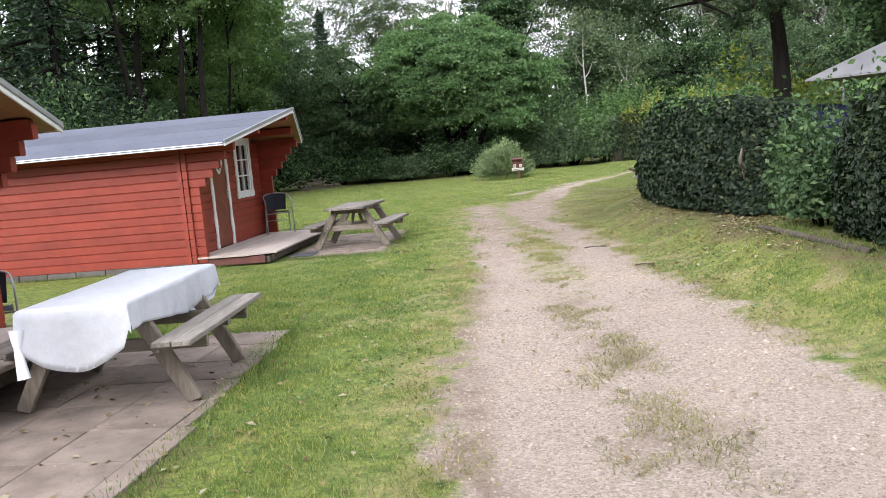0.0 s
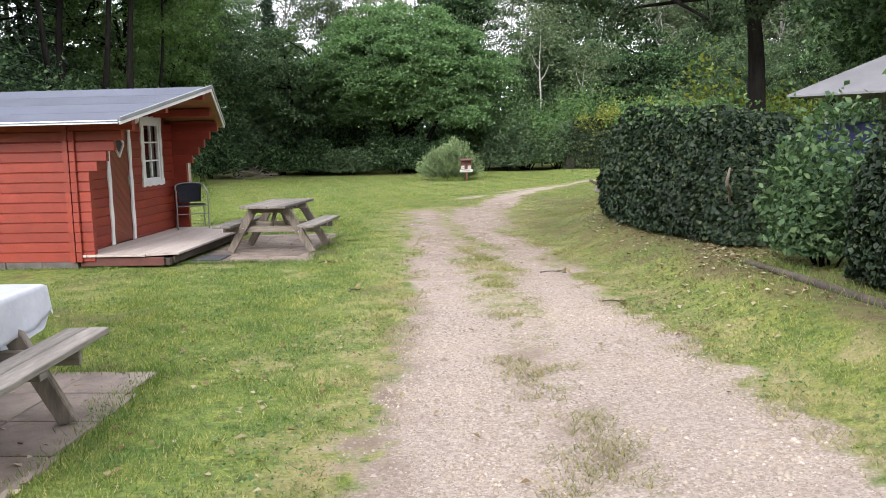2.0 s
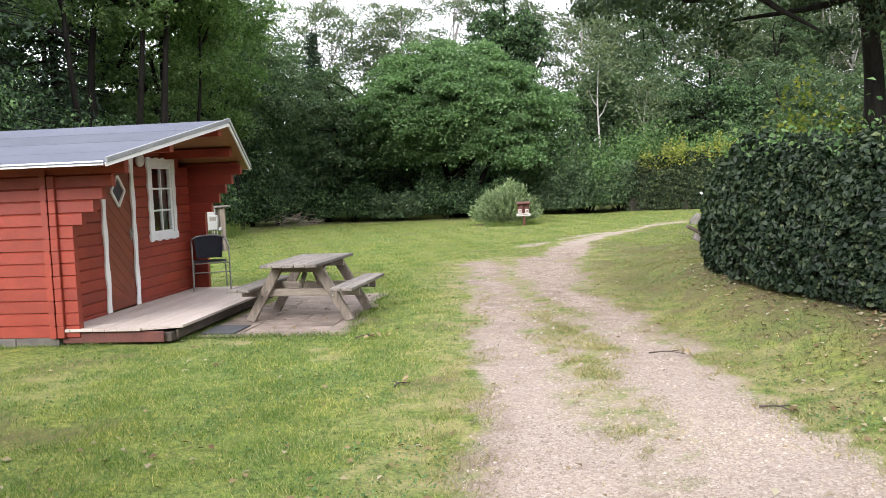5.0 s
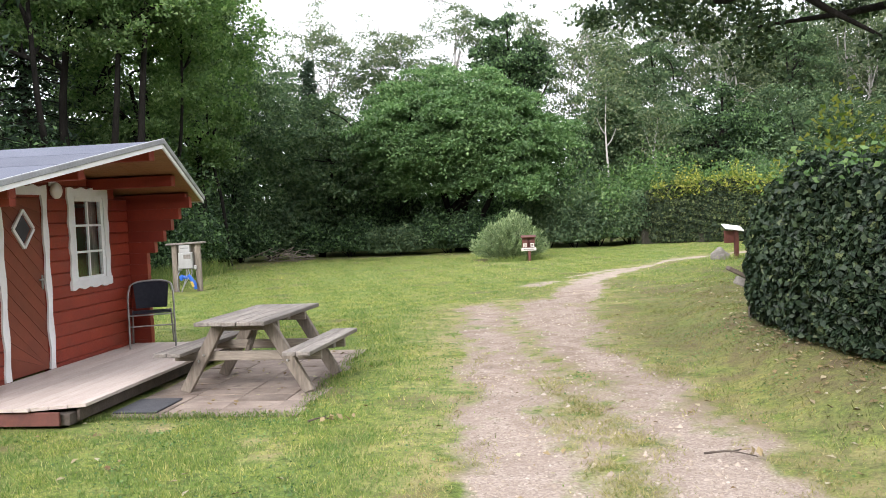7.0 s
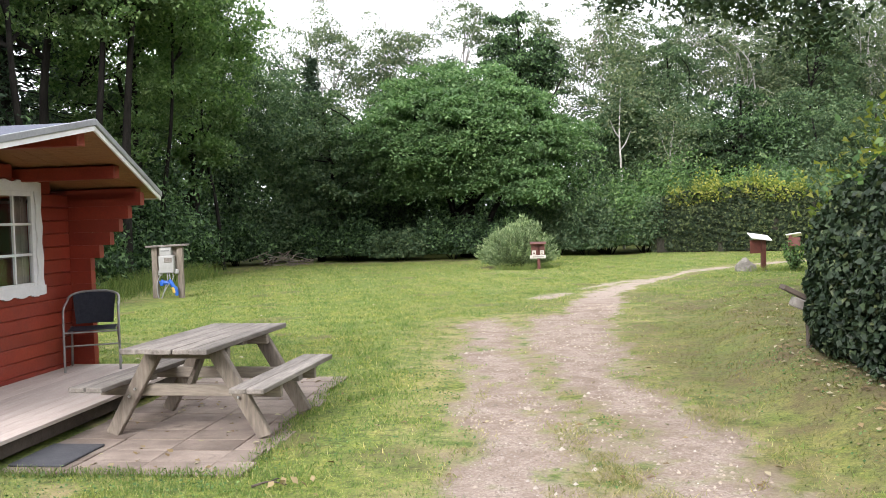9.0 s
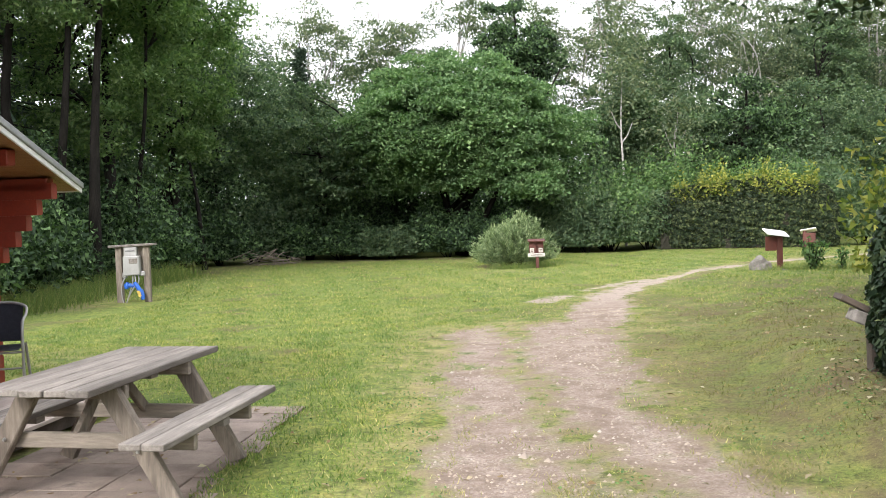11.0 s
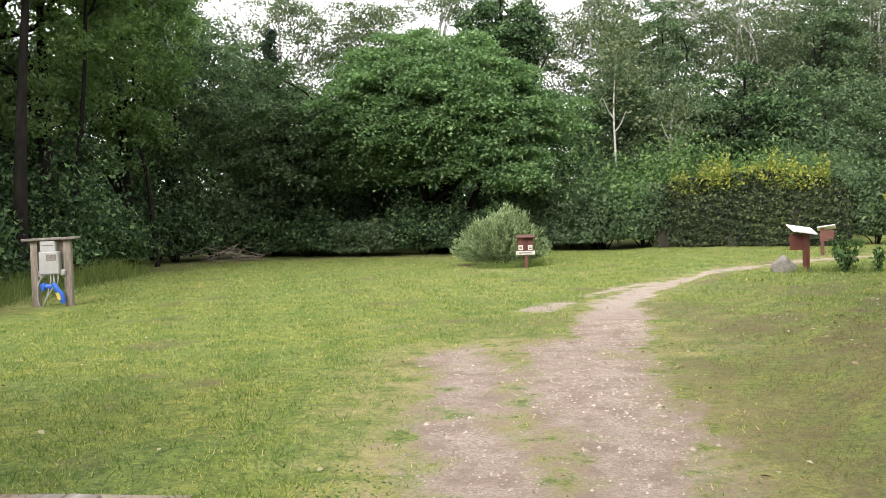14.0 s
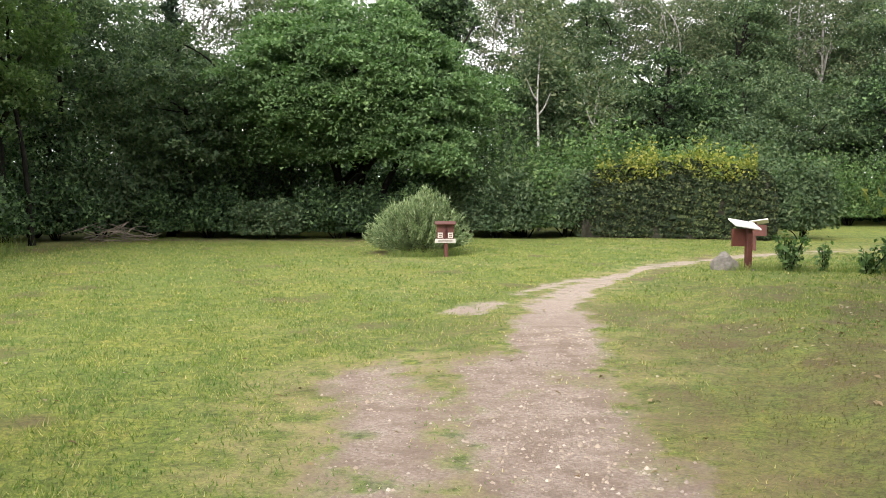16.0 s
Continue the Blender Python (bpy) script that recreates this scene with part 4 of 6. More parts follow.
    for v0, v1 in ((0.56, 0.74), (1.08, 1.27)):
        pts = [(-0.10 + 0.018 * math.sin(i * 1.9), v0 + (v1 - v0) * i / 14) for i in range(15)]
        bm = prism(pts + [(u - 0.006, v) for u, v in reversed(pts)], "z", 1.05, 2.1, 0)
        part("curtain", bm, CURTAIN, win, "pale drawn-back curtain")
    part("room_wall", box((0.02, 2 * WALL_V - 0.2, 1.9), (-1.6, 0, 1.1), 0), DARKROOM, root)
    part("room_ceiling", box((1.5, 2 * WALL_V - 0.2, 0.02), (-0.85, 0, 2.0), 0), DARKROOM, root)

    # globe lamp under the roof
    bm = bmesh.new()
    bmesh.ops.create_uvsphere(bm, u_segments=18, v_segments=12, radius=0.085)
    bmesh.ops.scale(bm, vec=(0.7, 1, 1.1), verts=bm.verts)
    bmesh.ops.translate(bm, vec=(0.07, 0.19, 2.15), verts=bm.verts)
    for fc in bm.faces:
        fc.smooth = True
    lamp = part("wall_lamp", bm, LAMPGLASS, root, "round opal glass lamp, unlit")
    part("lamp_base", box((0.03, 0.12, 0.06), (0.025, 0.19, 2.23), 0.008), WHITE, lamp)

    # deck before the front
    deck = part("deck", prism([(0.05, -1.9), (1.33, -1.9), (1.33, 1.8), (0.05, 1.8)], "z", 0.03, 0.13, 0.004), DARKWOOD, root)
    nb = 10
    for i in range(nb):
        u0, u1 = 0.03 + 1.40 * i / nb, 0.03 + 1.40 * (i + 1) / nb - 0.004
        cut = max(0, (i - 6.5)) * 0.055
        bm = prism([(u0, -1.99 + cut), (u1, -1.99 + cut + (0.05 if i > 6 else 0)), (u1, 1.86), (u0, 1.86)], "z", 0.168, 0.2, 0.003)
        part("deck_board", bm, DECKWOOD, deck)
    # skirts take dark colours for the shadow below the deck boards
    part("deck_skirt", box((1.2, 0.025, 0.12), (0.66, -1.935, 0.095), 0.004), OXBLOOD, deck)
    part("deck_skirt", box((0.03, 3.6, 0.10), (1.35, 0.0, 0.10), 0.004), DARKWOOD, deck)
    return root


cabin_home = cabin(-5.46, 13.42, 0.0, "red log cabin with white trim and grey felt roof")
copy_thing(cabin_home, pose(-4.93, 3.32, 0.17))


# ---- picnic tables ----
def picnic_table(x, y, z, rz, length, top_z, seat_z, label):
    root = empty("picnic_table", x, y, z, rz, label, "picnic table", "picnic tables")
    half = length / 2
    rnd = random.Random(int(length * 100))
    top = part("tabletop", box((0.62, 0.09, 0.04), (0, 0, top_z - 0.062), 0.004), GREYWOOD, root)
    for i in range(5):
        w = 0.148
        part("plank", box((w - 0.008, length + rnd.uniform(-0.015, 0.015), 0.04), (-0.296 + i * w, rnd.uniform(-0.008, 0.008), top_z - 0.02 + rnd.uniform(-0.003, 0.003)), 0.006, jitter=0.003, seed=i), GREYWOOD, top)
    for s in (-1, 1):
        seat = part("bench", box((0.26, 0.09, 0.045), (s * 0.66, 0, seat_z - 0.065), 0.004), GREYWOOD, root)
        for i in range(2):
            part("plank", box((0.135, length + rnd.uniform(-0.015, 0.015), 0.042), (s * 0.66 + (i - 0.5) * 0.143, 0, seat_z - 0.021 + rnd.uniform(-0.003, 0.003)), 0.006, jitter=0.003, seed=9 + i), GREYWOOD, seat)
    for e in (-1, 1):
        ye = e * (half - 0.36)
        for s in (-1, 1):
            leg = part("leg", beam((s * 0.245, ye, top_z - 0.045), (s * 0.655, ye, 0.0), 0.125, 0.06, 0.008, (0, 1, 0)), LEGWOOD, root)
            lower = leg.data.vertices
            for v in lower:
                v.co.z = max(v.co.z, 0.0)
            # two bolts where the bench bearer crosses
            for dz in (-0.03, 0.03):
                zz = seat_z - 0.1 + dz
                xx = s * (0.245 + (top_z - 0.045 - zz) / (top_z - 0.045) * 0.41)
                bm = bmesh.new()
                bmesh.ops.create_cone(bm, cap_ends=True, segments=8, radius1=0.013, radius2=0.009, depth=0.012)
                bmesh.ops.rotate(bm, cent=(0, 0, 0), matrix=Matrix.Rotation(radians(90), 3, "X"), verts=bm.verts)
                bmesh.ops.translate(bm, vec=(xx + dz * 0.3, ye - 0.052 * 1.0 if e < 0 else ye + 0.052, zz), verts=bm.verts)
                part("bolt", bm, BOLT, leg)
        off = e * 0.046
        part("bench_bearer", box((1.56, 0.042, 0.095), (0, ye - off * 1.15, seat_z - 0.092), 0.006), BEARWOOD, root)
        part("top_bearer", box((0.70, 0.042, 0.09), (0, ye - off * 1.15, top_z - 0.088), 0.006), BEARWOOD, root)
        part("brace", beam((0, ye - off * 1.2, seat_z - 0.07), (0, e * 0.12, top_z - 0.10), 0.04, 0.07, 0.005), LEGWOOD, root)
    return root


picnic_table(-3.02, 13.33, 0.014, -3.0, 1.62, 0.75, 0.455, "weathered grey wooden picnic table on concrete slabs")
picnic_table(-2.78, 4.13, 0.02, 4.0, 1.86, 0.815, 0.53, "weathered picnic table covered by a white cloth")


def tablecloth(x, y, z, rz, length, width, top_z):
    """A cloth over a table: a flat top, hanging sides with folds, a tied corner."""
    root = empty("tablecloth", x, y, z, rz, "white cloth draped over the picnic table", "tablecloth")
    n, m = 64, 48
    hw, hl = width / 2 + 0.012, length / 2 + 0.012
    drop_s, drop_e = 0.24, 0.30
    bm = bmesh.new()
    grid = {}
    for i in range(n + 1):
        for j in range(m + 1):
            a = -(hl + drop_e) + (2 * hl + 2 * drop_e) * i / n
            b = -(hw + drop_s) + (2 * hw + 2 * drop_s) * j / m
            ea, eb = max(0, abs(a) - hl), max(0, abs(b) - hw)
            sa, sb = math.copysign(1, a), math.copysign(1, b)
            yy, xx = sa * min(abs(a), hl), sb * min(abs(b), hw)
            if ea and eb:
                # a hanging corner gathers into one fold
                r = math.hypot(ea, eb)
                t = math.atan2(eb, ea)
                yy += sa * 0.07 * r * math.cos(t) + sa * 0.02
                xx += sb * 0.07 * r * math.sin(t) + sb * 0.02
                zz = -0.62 * max(ea, eb) - 0.12 * min(ea, eb)
            else:
                e = ea + eb
                wave = 0.022 * math.sin((a if eb else b) * 9.0 + 1.3 * sa) + 0.012 * math.sin((a if eb else b) * 21.0)
                zz = -e * (1.0 + 0.18 * math.sin((a if eb else b) * 3.1 + (0.9 if eb else 2.2)))
                if ea:
                    zz *= 0.85 + 0.5 * math.cos(math.pi * (b - 0.04) / (2.3 * hw))
                    yy += sa * (0.015 + wave * e / 0.35 + 0.05 * e)
                if eb:
                    xx += sb * (0.015 + wave * e / 0.3 + 0.05 * e)
            if not (ea or eb):
                zz = 0.003 * math.sin(a * 7) * math.sin(b * 9)
            grid[i, j] = bm.verts.new((xx, yy, top_z + 0.014 + zz))
    for i in range(n):
        for j in range(m):
            f = bm.faces.new((grid[i, j], grid[i, j + 1], grid[i + 1, j + 1], grid[i + 1, j]))
            f.smooth = True
    bmesh.ops.solidify(bm, geom=list(bm.faces), thickness=0.003)
    part("cloth", bm, CLOTH, root)
    # the knotted corner
    pts = [(-hw - 0.01, -hl - 0.02, top_z - 0.12), (-hw - 0.015, -hl - 0.04, top_z - 0.24), (-hw - 0.005, -hl - 0.04, top_z - 0.34), (-hw + 0.01, -hl - 0.05, top_z - 0.46)]
    tubes("knot", [(rounded(pts, 5), np.interp(np.linspace(0, 1, 16), (0, 0.35, 0.5, 1), (0.06, 0.022, 0.03, 0.045)))], CLOTH, root, 9, "knotted hanging corner")


tablecloth(-2.78, 4.13, 0.02, 4.0, 1.86, 0.74, 0.815)


# ---- paving ----
def paving(name, outline, z, slab, label, seed, edge=None):
    """Concrete slabs in rows, cut at an uneven edge of the grass, in a bed of sand."""
    rnd = random.Random(seed)
    (x0, y0), (x1, y1) = outline
    edge = edge or (lambda yy: x1)
    right = min(edge(y0), edge(y1), x1) - 0.02
    bed = part(name, box((right - x0, y1 - y0 - 0.02, 0.05), ((x0 + right) / 2, (y0 + y1) / 2, z - 0.037), 0.01), JOINT, None)
    tagged(bed, label, "paving", kind="structure")
    w, h = slab
    j = 0
    yy = y0
    while yy < y1 - 0.05:
        hh = min(h, y1 - yy)
        xx = x0
        while xx < x1 - 0.05:
            ww = min(w, edge(yy + hh / 2) + rnd.uniform(-0.05, 0.02) - xx)
            if ww < 0.06:
                break
            bm = box((ww - 0.007, hh - 0.007, 0.04), (xx + ww / 2, yy + hh / 2, z - 0.02 + rnd.uniform(-0.004, 0.004)), 0.004,
                     Matrix.Rotation(rnd.uniform(-0.006, 0.006), 4, "X") @ Matrix.Rotation(rnd.uniform(-0.006, 0.006), 4, "Y"))
            part("slab", bm, SLAB, bed)
            xx += w
        yy += h
        j += 1
    return bed


paving("pavement_1", ((-4.02, 11.88), (-2.2, 15.45)), 0.014, (0.5, 0.3), "concrete slabs under the picnic table beside the deck", 3,
       lambda yy: -2.2 - 0.06 * (yy - 11.9) + 0.05 * math.sin(yy * 5))
paving("pavement_2", ((-6.2, -0.6), (-1.9, 5.95)), 0.02, (0.6, 0.6), "worn concrete slabs under the covered picnic table", 5,
       lambda yy: -1.66 - 0.075 * max(0, yy - 0.5))
mat_ob = part("rubber_mat", box((0.42, 0.58, 0.018), (-3.79, 12.28, 0.025), 0.006), RUBBER, None)
tagged(mat_ob, "dark rubber doormat lying on the slabs", "doormat")


# ---- garden chairs ----
def garden_chair(x, y, z, rz, label):
    root = empty("garden_chair", x, y, z, rz, label, "chair", "garden chairs")
    r = 0.0125
    for s in (-1, 1):
        w = s * 0.27
        loop = rounded([(w, 0.25, 0.0), (w, 0.245, 0.3), (w, 0.23, 0.60), (w * 0.99, 0.14, 0.68), (w * 0.97, -0.06, 0.71), (w * 0.9, -0.20, 0.765), (w * 0.55, -0.255, 0.80), (0, -0.26, 0.81)], 5)
        tubes("arm_frame", [(loop, r)], STEEL, root, 8)
        tubes("back_leg", [(rounded([(w * 0.86, -0.16, 0.44), (w * 0.9, -0.22, 0.2), (w * 0.93, -0.26, 0.0)], 4), r)], STEEL, root, 8)
    tubes("seat_rail", [(np.array([(-0.265, 0.21, 0.27), (0.265, 0.21, 0.27)]), 0.009), (np.array([(-0.265, 0.22, 0.41), (0.265, 0.22, 0.41)]), 0.010)], STEEL, root, 6)
    bm = bmesh.new()
    n = 8
    g = [[bm.verts.new((-0.235 + 0.47 * i / n, -0.18 + 0.42 * j / n, 0.435 - 0.018 * math.sin(math.pi * i / n) * math.sin(math.pi * j / n) + (0.012 if j == n else 0) - (0.02 if j == n else 0))) for j in range(n + 1)] for i in range(n + 1)]
    for i in range(n):
        for j in range(n):
            bm.faces.new((g[i][j], g[i + 1][j], g[i + 1][j + 1], g[i][j + 1]))
    bmesh.ops.solidify(bm, geom=list(bm.faces), thickness=-0.014)
    part("seat", bm, WEAVE, root, "dark blue-black woven seat")
    bm = bmesh.new()
    g = []
    for i in range(n + 1):
        t = -1 + 2 * i / n
        col = []
        for j in range(n + 1):
            k = j / n
            col.append(bm.verts.new((t * (0.19 + 0.03 * k), -0.19 - 0.05 * k - 0.035 * (1 - t * t), 0.46 + 0.35 * k - 0.015 * abs(t) ** 3 * k)))
        g.append(col)
    for i in range(n):
        for j in range(n):
            bm.faces.new((g[i][j], g[i + 1][j], g[i + 1][j + 1], g[i][j + 1]))
    bmesh.ops.solidify(bm, geom=list(bm.faces), thickness=-0.014)
    part("backrest", bm, WEAVE, root, "dark blue-black woven backrest")
    return root


garden_chair(-5.06, 15.05, 0.2, 205, "steel-tube garden chair with dark woven seat on the deck")
garden_chair(-5.28, 5.9, 0.0, 215, "steel-tube garden chair with dark woven seat beside the slabs")


# ---- power post ----
def power_post(x, y, rz):
    root = empty("power_post", x, y, 0, rz, "wooden power post with meter box and blue plugs", "power post")
    for s in (-1, 1):
        part("post", box((0.13, 0.10, 1.32), (s * 0.30, 0, 0.56), 0.008, jitter=0.004, seed=s), LEGWOOD, root)
    part("cap_board", box((0.98, 0.26, 0.05), (0, 0, 1.235), 0.01, Matrix.Rotation(radians(-1.5), 4, "Y")), GREYWOOD, root)
    part("back_board", box((0.46, 0.025, 0.62), (0, 0.04, 0.92), 0.004), LEGWOOD, root)
    meter = part("meter_box", box((0.36, 0.16, 0.42), (0.0, -0.07, 0.80), 0.02), PLASTIC, root)
    part("meter_window", box((0.18, 0.012, 0.11), (0.05, -0.152, 0.90), 0.004), GREYWOOD, meter)
    part("fuse_box", box((0.28, 0.13, 0.20), (-0.02, -0.05, 1.10), 0.015), PLASTIC, root)
    part("label_strip", box((0.2, 0.006, 0.02), (-0.02, -0.118, 1.12), 0), INK, root)
    part("socket", box((0.10, 0.10, 0.13), (-0.17, -0.05, 0.60), 0.02), PLASTIC, root)
    part("socket", box((0.10, 0.10, 0.11), (0.22, -0.05, 0.62), 0.02), PLASTIC, root)
    for i, (a, b) in enumerate((((-0.18, -0.10, 0.38), (0.10, -0.12, 0.36)), ((0.06, -0.14, 0.44), (0.20, -0.13, 0.20)), ((0.19, -0.12, 0.28), (0.23, -0.13, 0.06)), ((-0.10, -0.12, 0.44), (-0.13, -0.12, 0.30)))):
        tubes("plug", [(np.linspace(a, b, 4), np.array([0.035, 0.05, 0.05, 0.04]))], BLUE, root, 10, "blue plug")
    tubes("plug", [(np.linspace((0.14, -0.15, 0.26), (0.18, -0.15, 0.13), 3), 0.04)], YELLOW, root, 10, "ochre plug end")
    cables = (((0.0, -0.08, 0.6), (0.02, -0.14, 0.45), (-0.1, -0.12, 0.1), (-0.16, -0.1, -0.06)), ((0.05, -0.08, 0.6), (0.08, -0.15, 0.4), (-0.04, -0.14, 0.2), (-0.17, -0.12, -0.06)),
              ((-0.15, -0.08, 0.56), (-0.22, -0.12, 0.4), (-0.24, -0.1, 0.15), (-0.2, -0.08, -0.06)), ((0.12, -0.06, 0.6), (0.15, -0.12, 0.5), (0.12, -0.12, 0.4), (0.1, -0.12, 0.35)))
    for c in cables:
        tubes("cable", [(rounded(c, 6), 0.013)], PLASTIC, root, 6, "pale cable")


power_post(-9.32, 25.85, 8)


# ---- number posts ----
def number_post(x, y, rz, label):
    root = empty("number_post", x, y, 0, rz, label, "sign post", "number posts")
    part("post", box((0.09, 0.09, 0.80), (0.02, 0.03, 0.36), 0.008), OXBLOOD, root)
    part("back_panel", box((0.42, 0.03, 0.42), (0, 0, 0.60), 0.006), OXBLOOD, root)
    part("roof_board", box((0.50, 0.24, 0.03), (0, -0.03, 0.83), 0.006, Matrix.Rotation(radians(14), 4, "X")), OXBLOOD, root)
    part("white_plank", box((0.50, 0.025, 0.10), (0, -0.03, 0.40), 0.005), CREAM, root)
    for s in (-1, 1):
        card = part("white_card", box((0.12, 0.02, 0.13), (s * 0.125, -0.025, 0.535), 0.004), CREAM, root)
        for k in range(2):
            part("print_bar", box((0.07, 0.006, 0.018), (s * 0.125, -0.036, 0.55 - 0.04 * k), 0), OXBLOOD, card)
    part("print_bar", box((0.34, 0.006, 0.03), (0, -0.044, 0.40), 0), GREYWOOD, root)
    return root


number_post(-0.82, 33.75, 4, "brown number post with white cards before a willow bush")


def lectern_post(x, y, rz, label, size=1.0):
    root = empty("lectern_post", x, y, 0, rz, label, "sign post", "number posts")
    part("post", box((0.11 * size, 0.11 * size, 1.0 * size), (0.12, 0, 0.46 * size), 0.01), OXBLOOD, root)
    part("side_panel", box((0.42 * size, 0.03, 0.34 * size), (0.0, 0.05, 0.72 * size), 0.006), OXBLOOD, root)
    tilt = Matrix.Rotation(radians(9), 4, "Y") @ Matrix.Rotation(radians(20), 4, "X")
    part("top_board", box((0.54 * size, 0.36 * size, 0.03), (0.02, -0.02, 0.975 * size), 0.006, tilt), WHITE, root, "pale weathered sloping top")
    part("notice", box((0.10, 0.012, 0.10), (0.13, 0.03, 0.66 * size), 0.003), WHITE, root)
    return root


lectern_post(4.95, 29.62, 12, "oxblood wooden lectern post with pale sloping top")
lectern_post(7.3, 35.4, 160, "oxblood wooden post beside the far hedge", 0.85)


def boulder(x, y, size, seed, label):
    bm = bmesh.new()
    bmesh.ops.create_icosphere(bm, subdivisions=3, radius=1.0)
    for v in bm.verts:
        k = 1 + 0.28 * noise.noise(v.co * 1.6 + Vector((seed, 0, 0))) + 0.1 * noise.noise(v.co * 5 + Vector((0, seed, 0)))
        v.co = Vector((v.co.x * size[0], v.co.y * size[1], v.co.z * size[2])) * k
        v.co.z = max(v.co.z, -0.05)
    bmesh.ops.translate(bm, vec=(x, y, size[2] * 0.35), verts=bm.verts)
    ob = part("boulder", bm, STONE, None)
    return tagged(ob, label, "stone", "boulders")


boulder(4.62, 29.66, (0.28, 0.22, 0.30), 1.0, "rough grey boulder at the lectern post's foot")
boulder(5.12, 29.45, (0.13, 0.12, 0.10), 2.0, "small grey stone at the lectern post's foot")


# ---- post by the hedge, log edging, cut limb ----
def hedge_post(x, y):
    root = empty("stub_post", x, y, float(rise(x, y)), 0, "grey wooden stub post with a tilted dark board", "post")
    part("post", box((0.11, 0.11, 0.62), (0, 0, 0.22), 0.012, jitter=0.006, seed=4), DARKWOOD, root)
    part("board", box((0.40, 0.22, 0.05), (-0.12, -0.04, 0.53), 0.008, Matrix.Rotation(radians(28), 4, "Y")), DARKWOOD, root, "tilted dark board")
    part("plate", box((0.20, 0.20, 0.10), (-0.12, -0.08, 0.44), 0.01, Matrix.Rotation(radians(24), 4, "Y")), STONE, root, "grey box under the board")
    return root


hedge_post(2.42, 15.5)

log_pts = rounded([(3.22, 9.35, 0.32), (3.34, 8.6, 0.33), (3.48, 7.7, 0.33), (3.68, 6.6, 0.32)], 6)
log_ob = tubes("edging_log", [(log_pts - np.array([0, 0, 0.03]), np.linspace(0.035, 0.05, len(log_pts)))], DARKWOOD, None, 10)
tagged(log_ob, "dark rotting log lying along the hedge bed", "log")

stub = rounded([(3.32, 10.55, 0.86), (3.27, 10.35, 1.02), (3.2, 10.2, 1.12), (3.22, 10.15, 1.3)], 5)
stub_ob = tubes("broken_limb", [(stub, np.interp(np.linspace(0, 1, len(stub)), (0, 0.5, 1), (0.014, 0.028, 0.012)))], LEGWOOD, None, 8)
tagged(stub_ob, "split pale brown limb in the hedge", "branch")


def brush_pile(x, y, seed):
    """A heap of cut sticks left under the trees."""
    rng = np.random.default_rng(seed)
    root = empty("brush_pile", x, y, 0, 0, "heap of cut grey sticks under the dark trees", "brush pile")
    for _ in range(34):
        a, r = rng.uniform(0, 2 * math.pi), rng.uniform(0.5, 1.1)
        mid = np.array([rng.normal(0, 0.55), rng.normal(0, 0.3), rng.uniform(0.05, 0.45)])
        d = np.array([math.cos(a) * r, math.sin(a) * r * 0.6, rng.uniform(-0.25, 0.35)])
        p, q = mid - d * 0.8, mid + d * 0.8
        p[2], q[2] = max(p[2], 0.01), max(q[2], 0.02)
        tubes("stick", [(rounded([p, (p + q) / 2 + rng.normal(0, 0.05, 3), q], 4), np.linspace(0.018, 0.007, 9))], LEGWOOD, root, 5)


brush_pile(-11.2, 39.4, 3)


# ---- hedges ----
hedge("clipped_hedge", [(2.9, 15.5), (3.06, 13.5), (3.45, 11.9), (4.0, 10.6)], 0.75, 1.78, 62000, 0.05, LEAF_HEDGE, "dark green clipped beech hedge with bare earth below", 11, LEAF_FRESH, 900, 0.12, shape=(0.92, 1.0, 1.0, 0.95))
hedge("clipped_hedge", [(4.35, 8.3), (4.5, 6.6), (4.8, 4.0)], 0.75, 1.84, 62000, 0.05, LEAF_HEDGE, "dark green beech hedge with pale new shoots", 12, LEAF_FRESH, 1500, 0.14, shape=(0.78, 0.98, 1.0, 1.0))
hedge("far_hedge", [(3.6, 43.0), (6.2, 42.4), (9.9, 41.2)], 1.0, 2.5, 42000, 0.08, LEAF_FARHEDGE, "dark clipped hedge with yellow young shoots on top", 13, LEAF_YELLOW, 9000, 0.14, shape=(0.84, 1.0, 1.0, 0.93), growth=(0.55, 0.42))
shrub("hazel_bush", 4.0, 9.15, (0.66, 0.75, 1.3), 0.12, 7500, 0.05, LEAF_HAZEL, "fresh green hazel bush growing in the hedge's gap", 21, lumpy=0.5, folded=True)


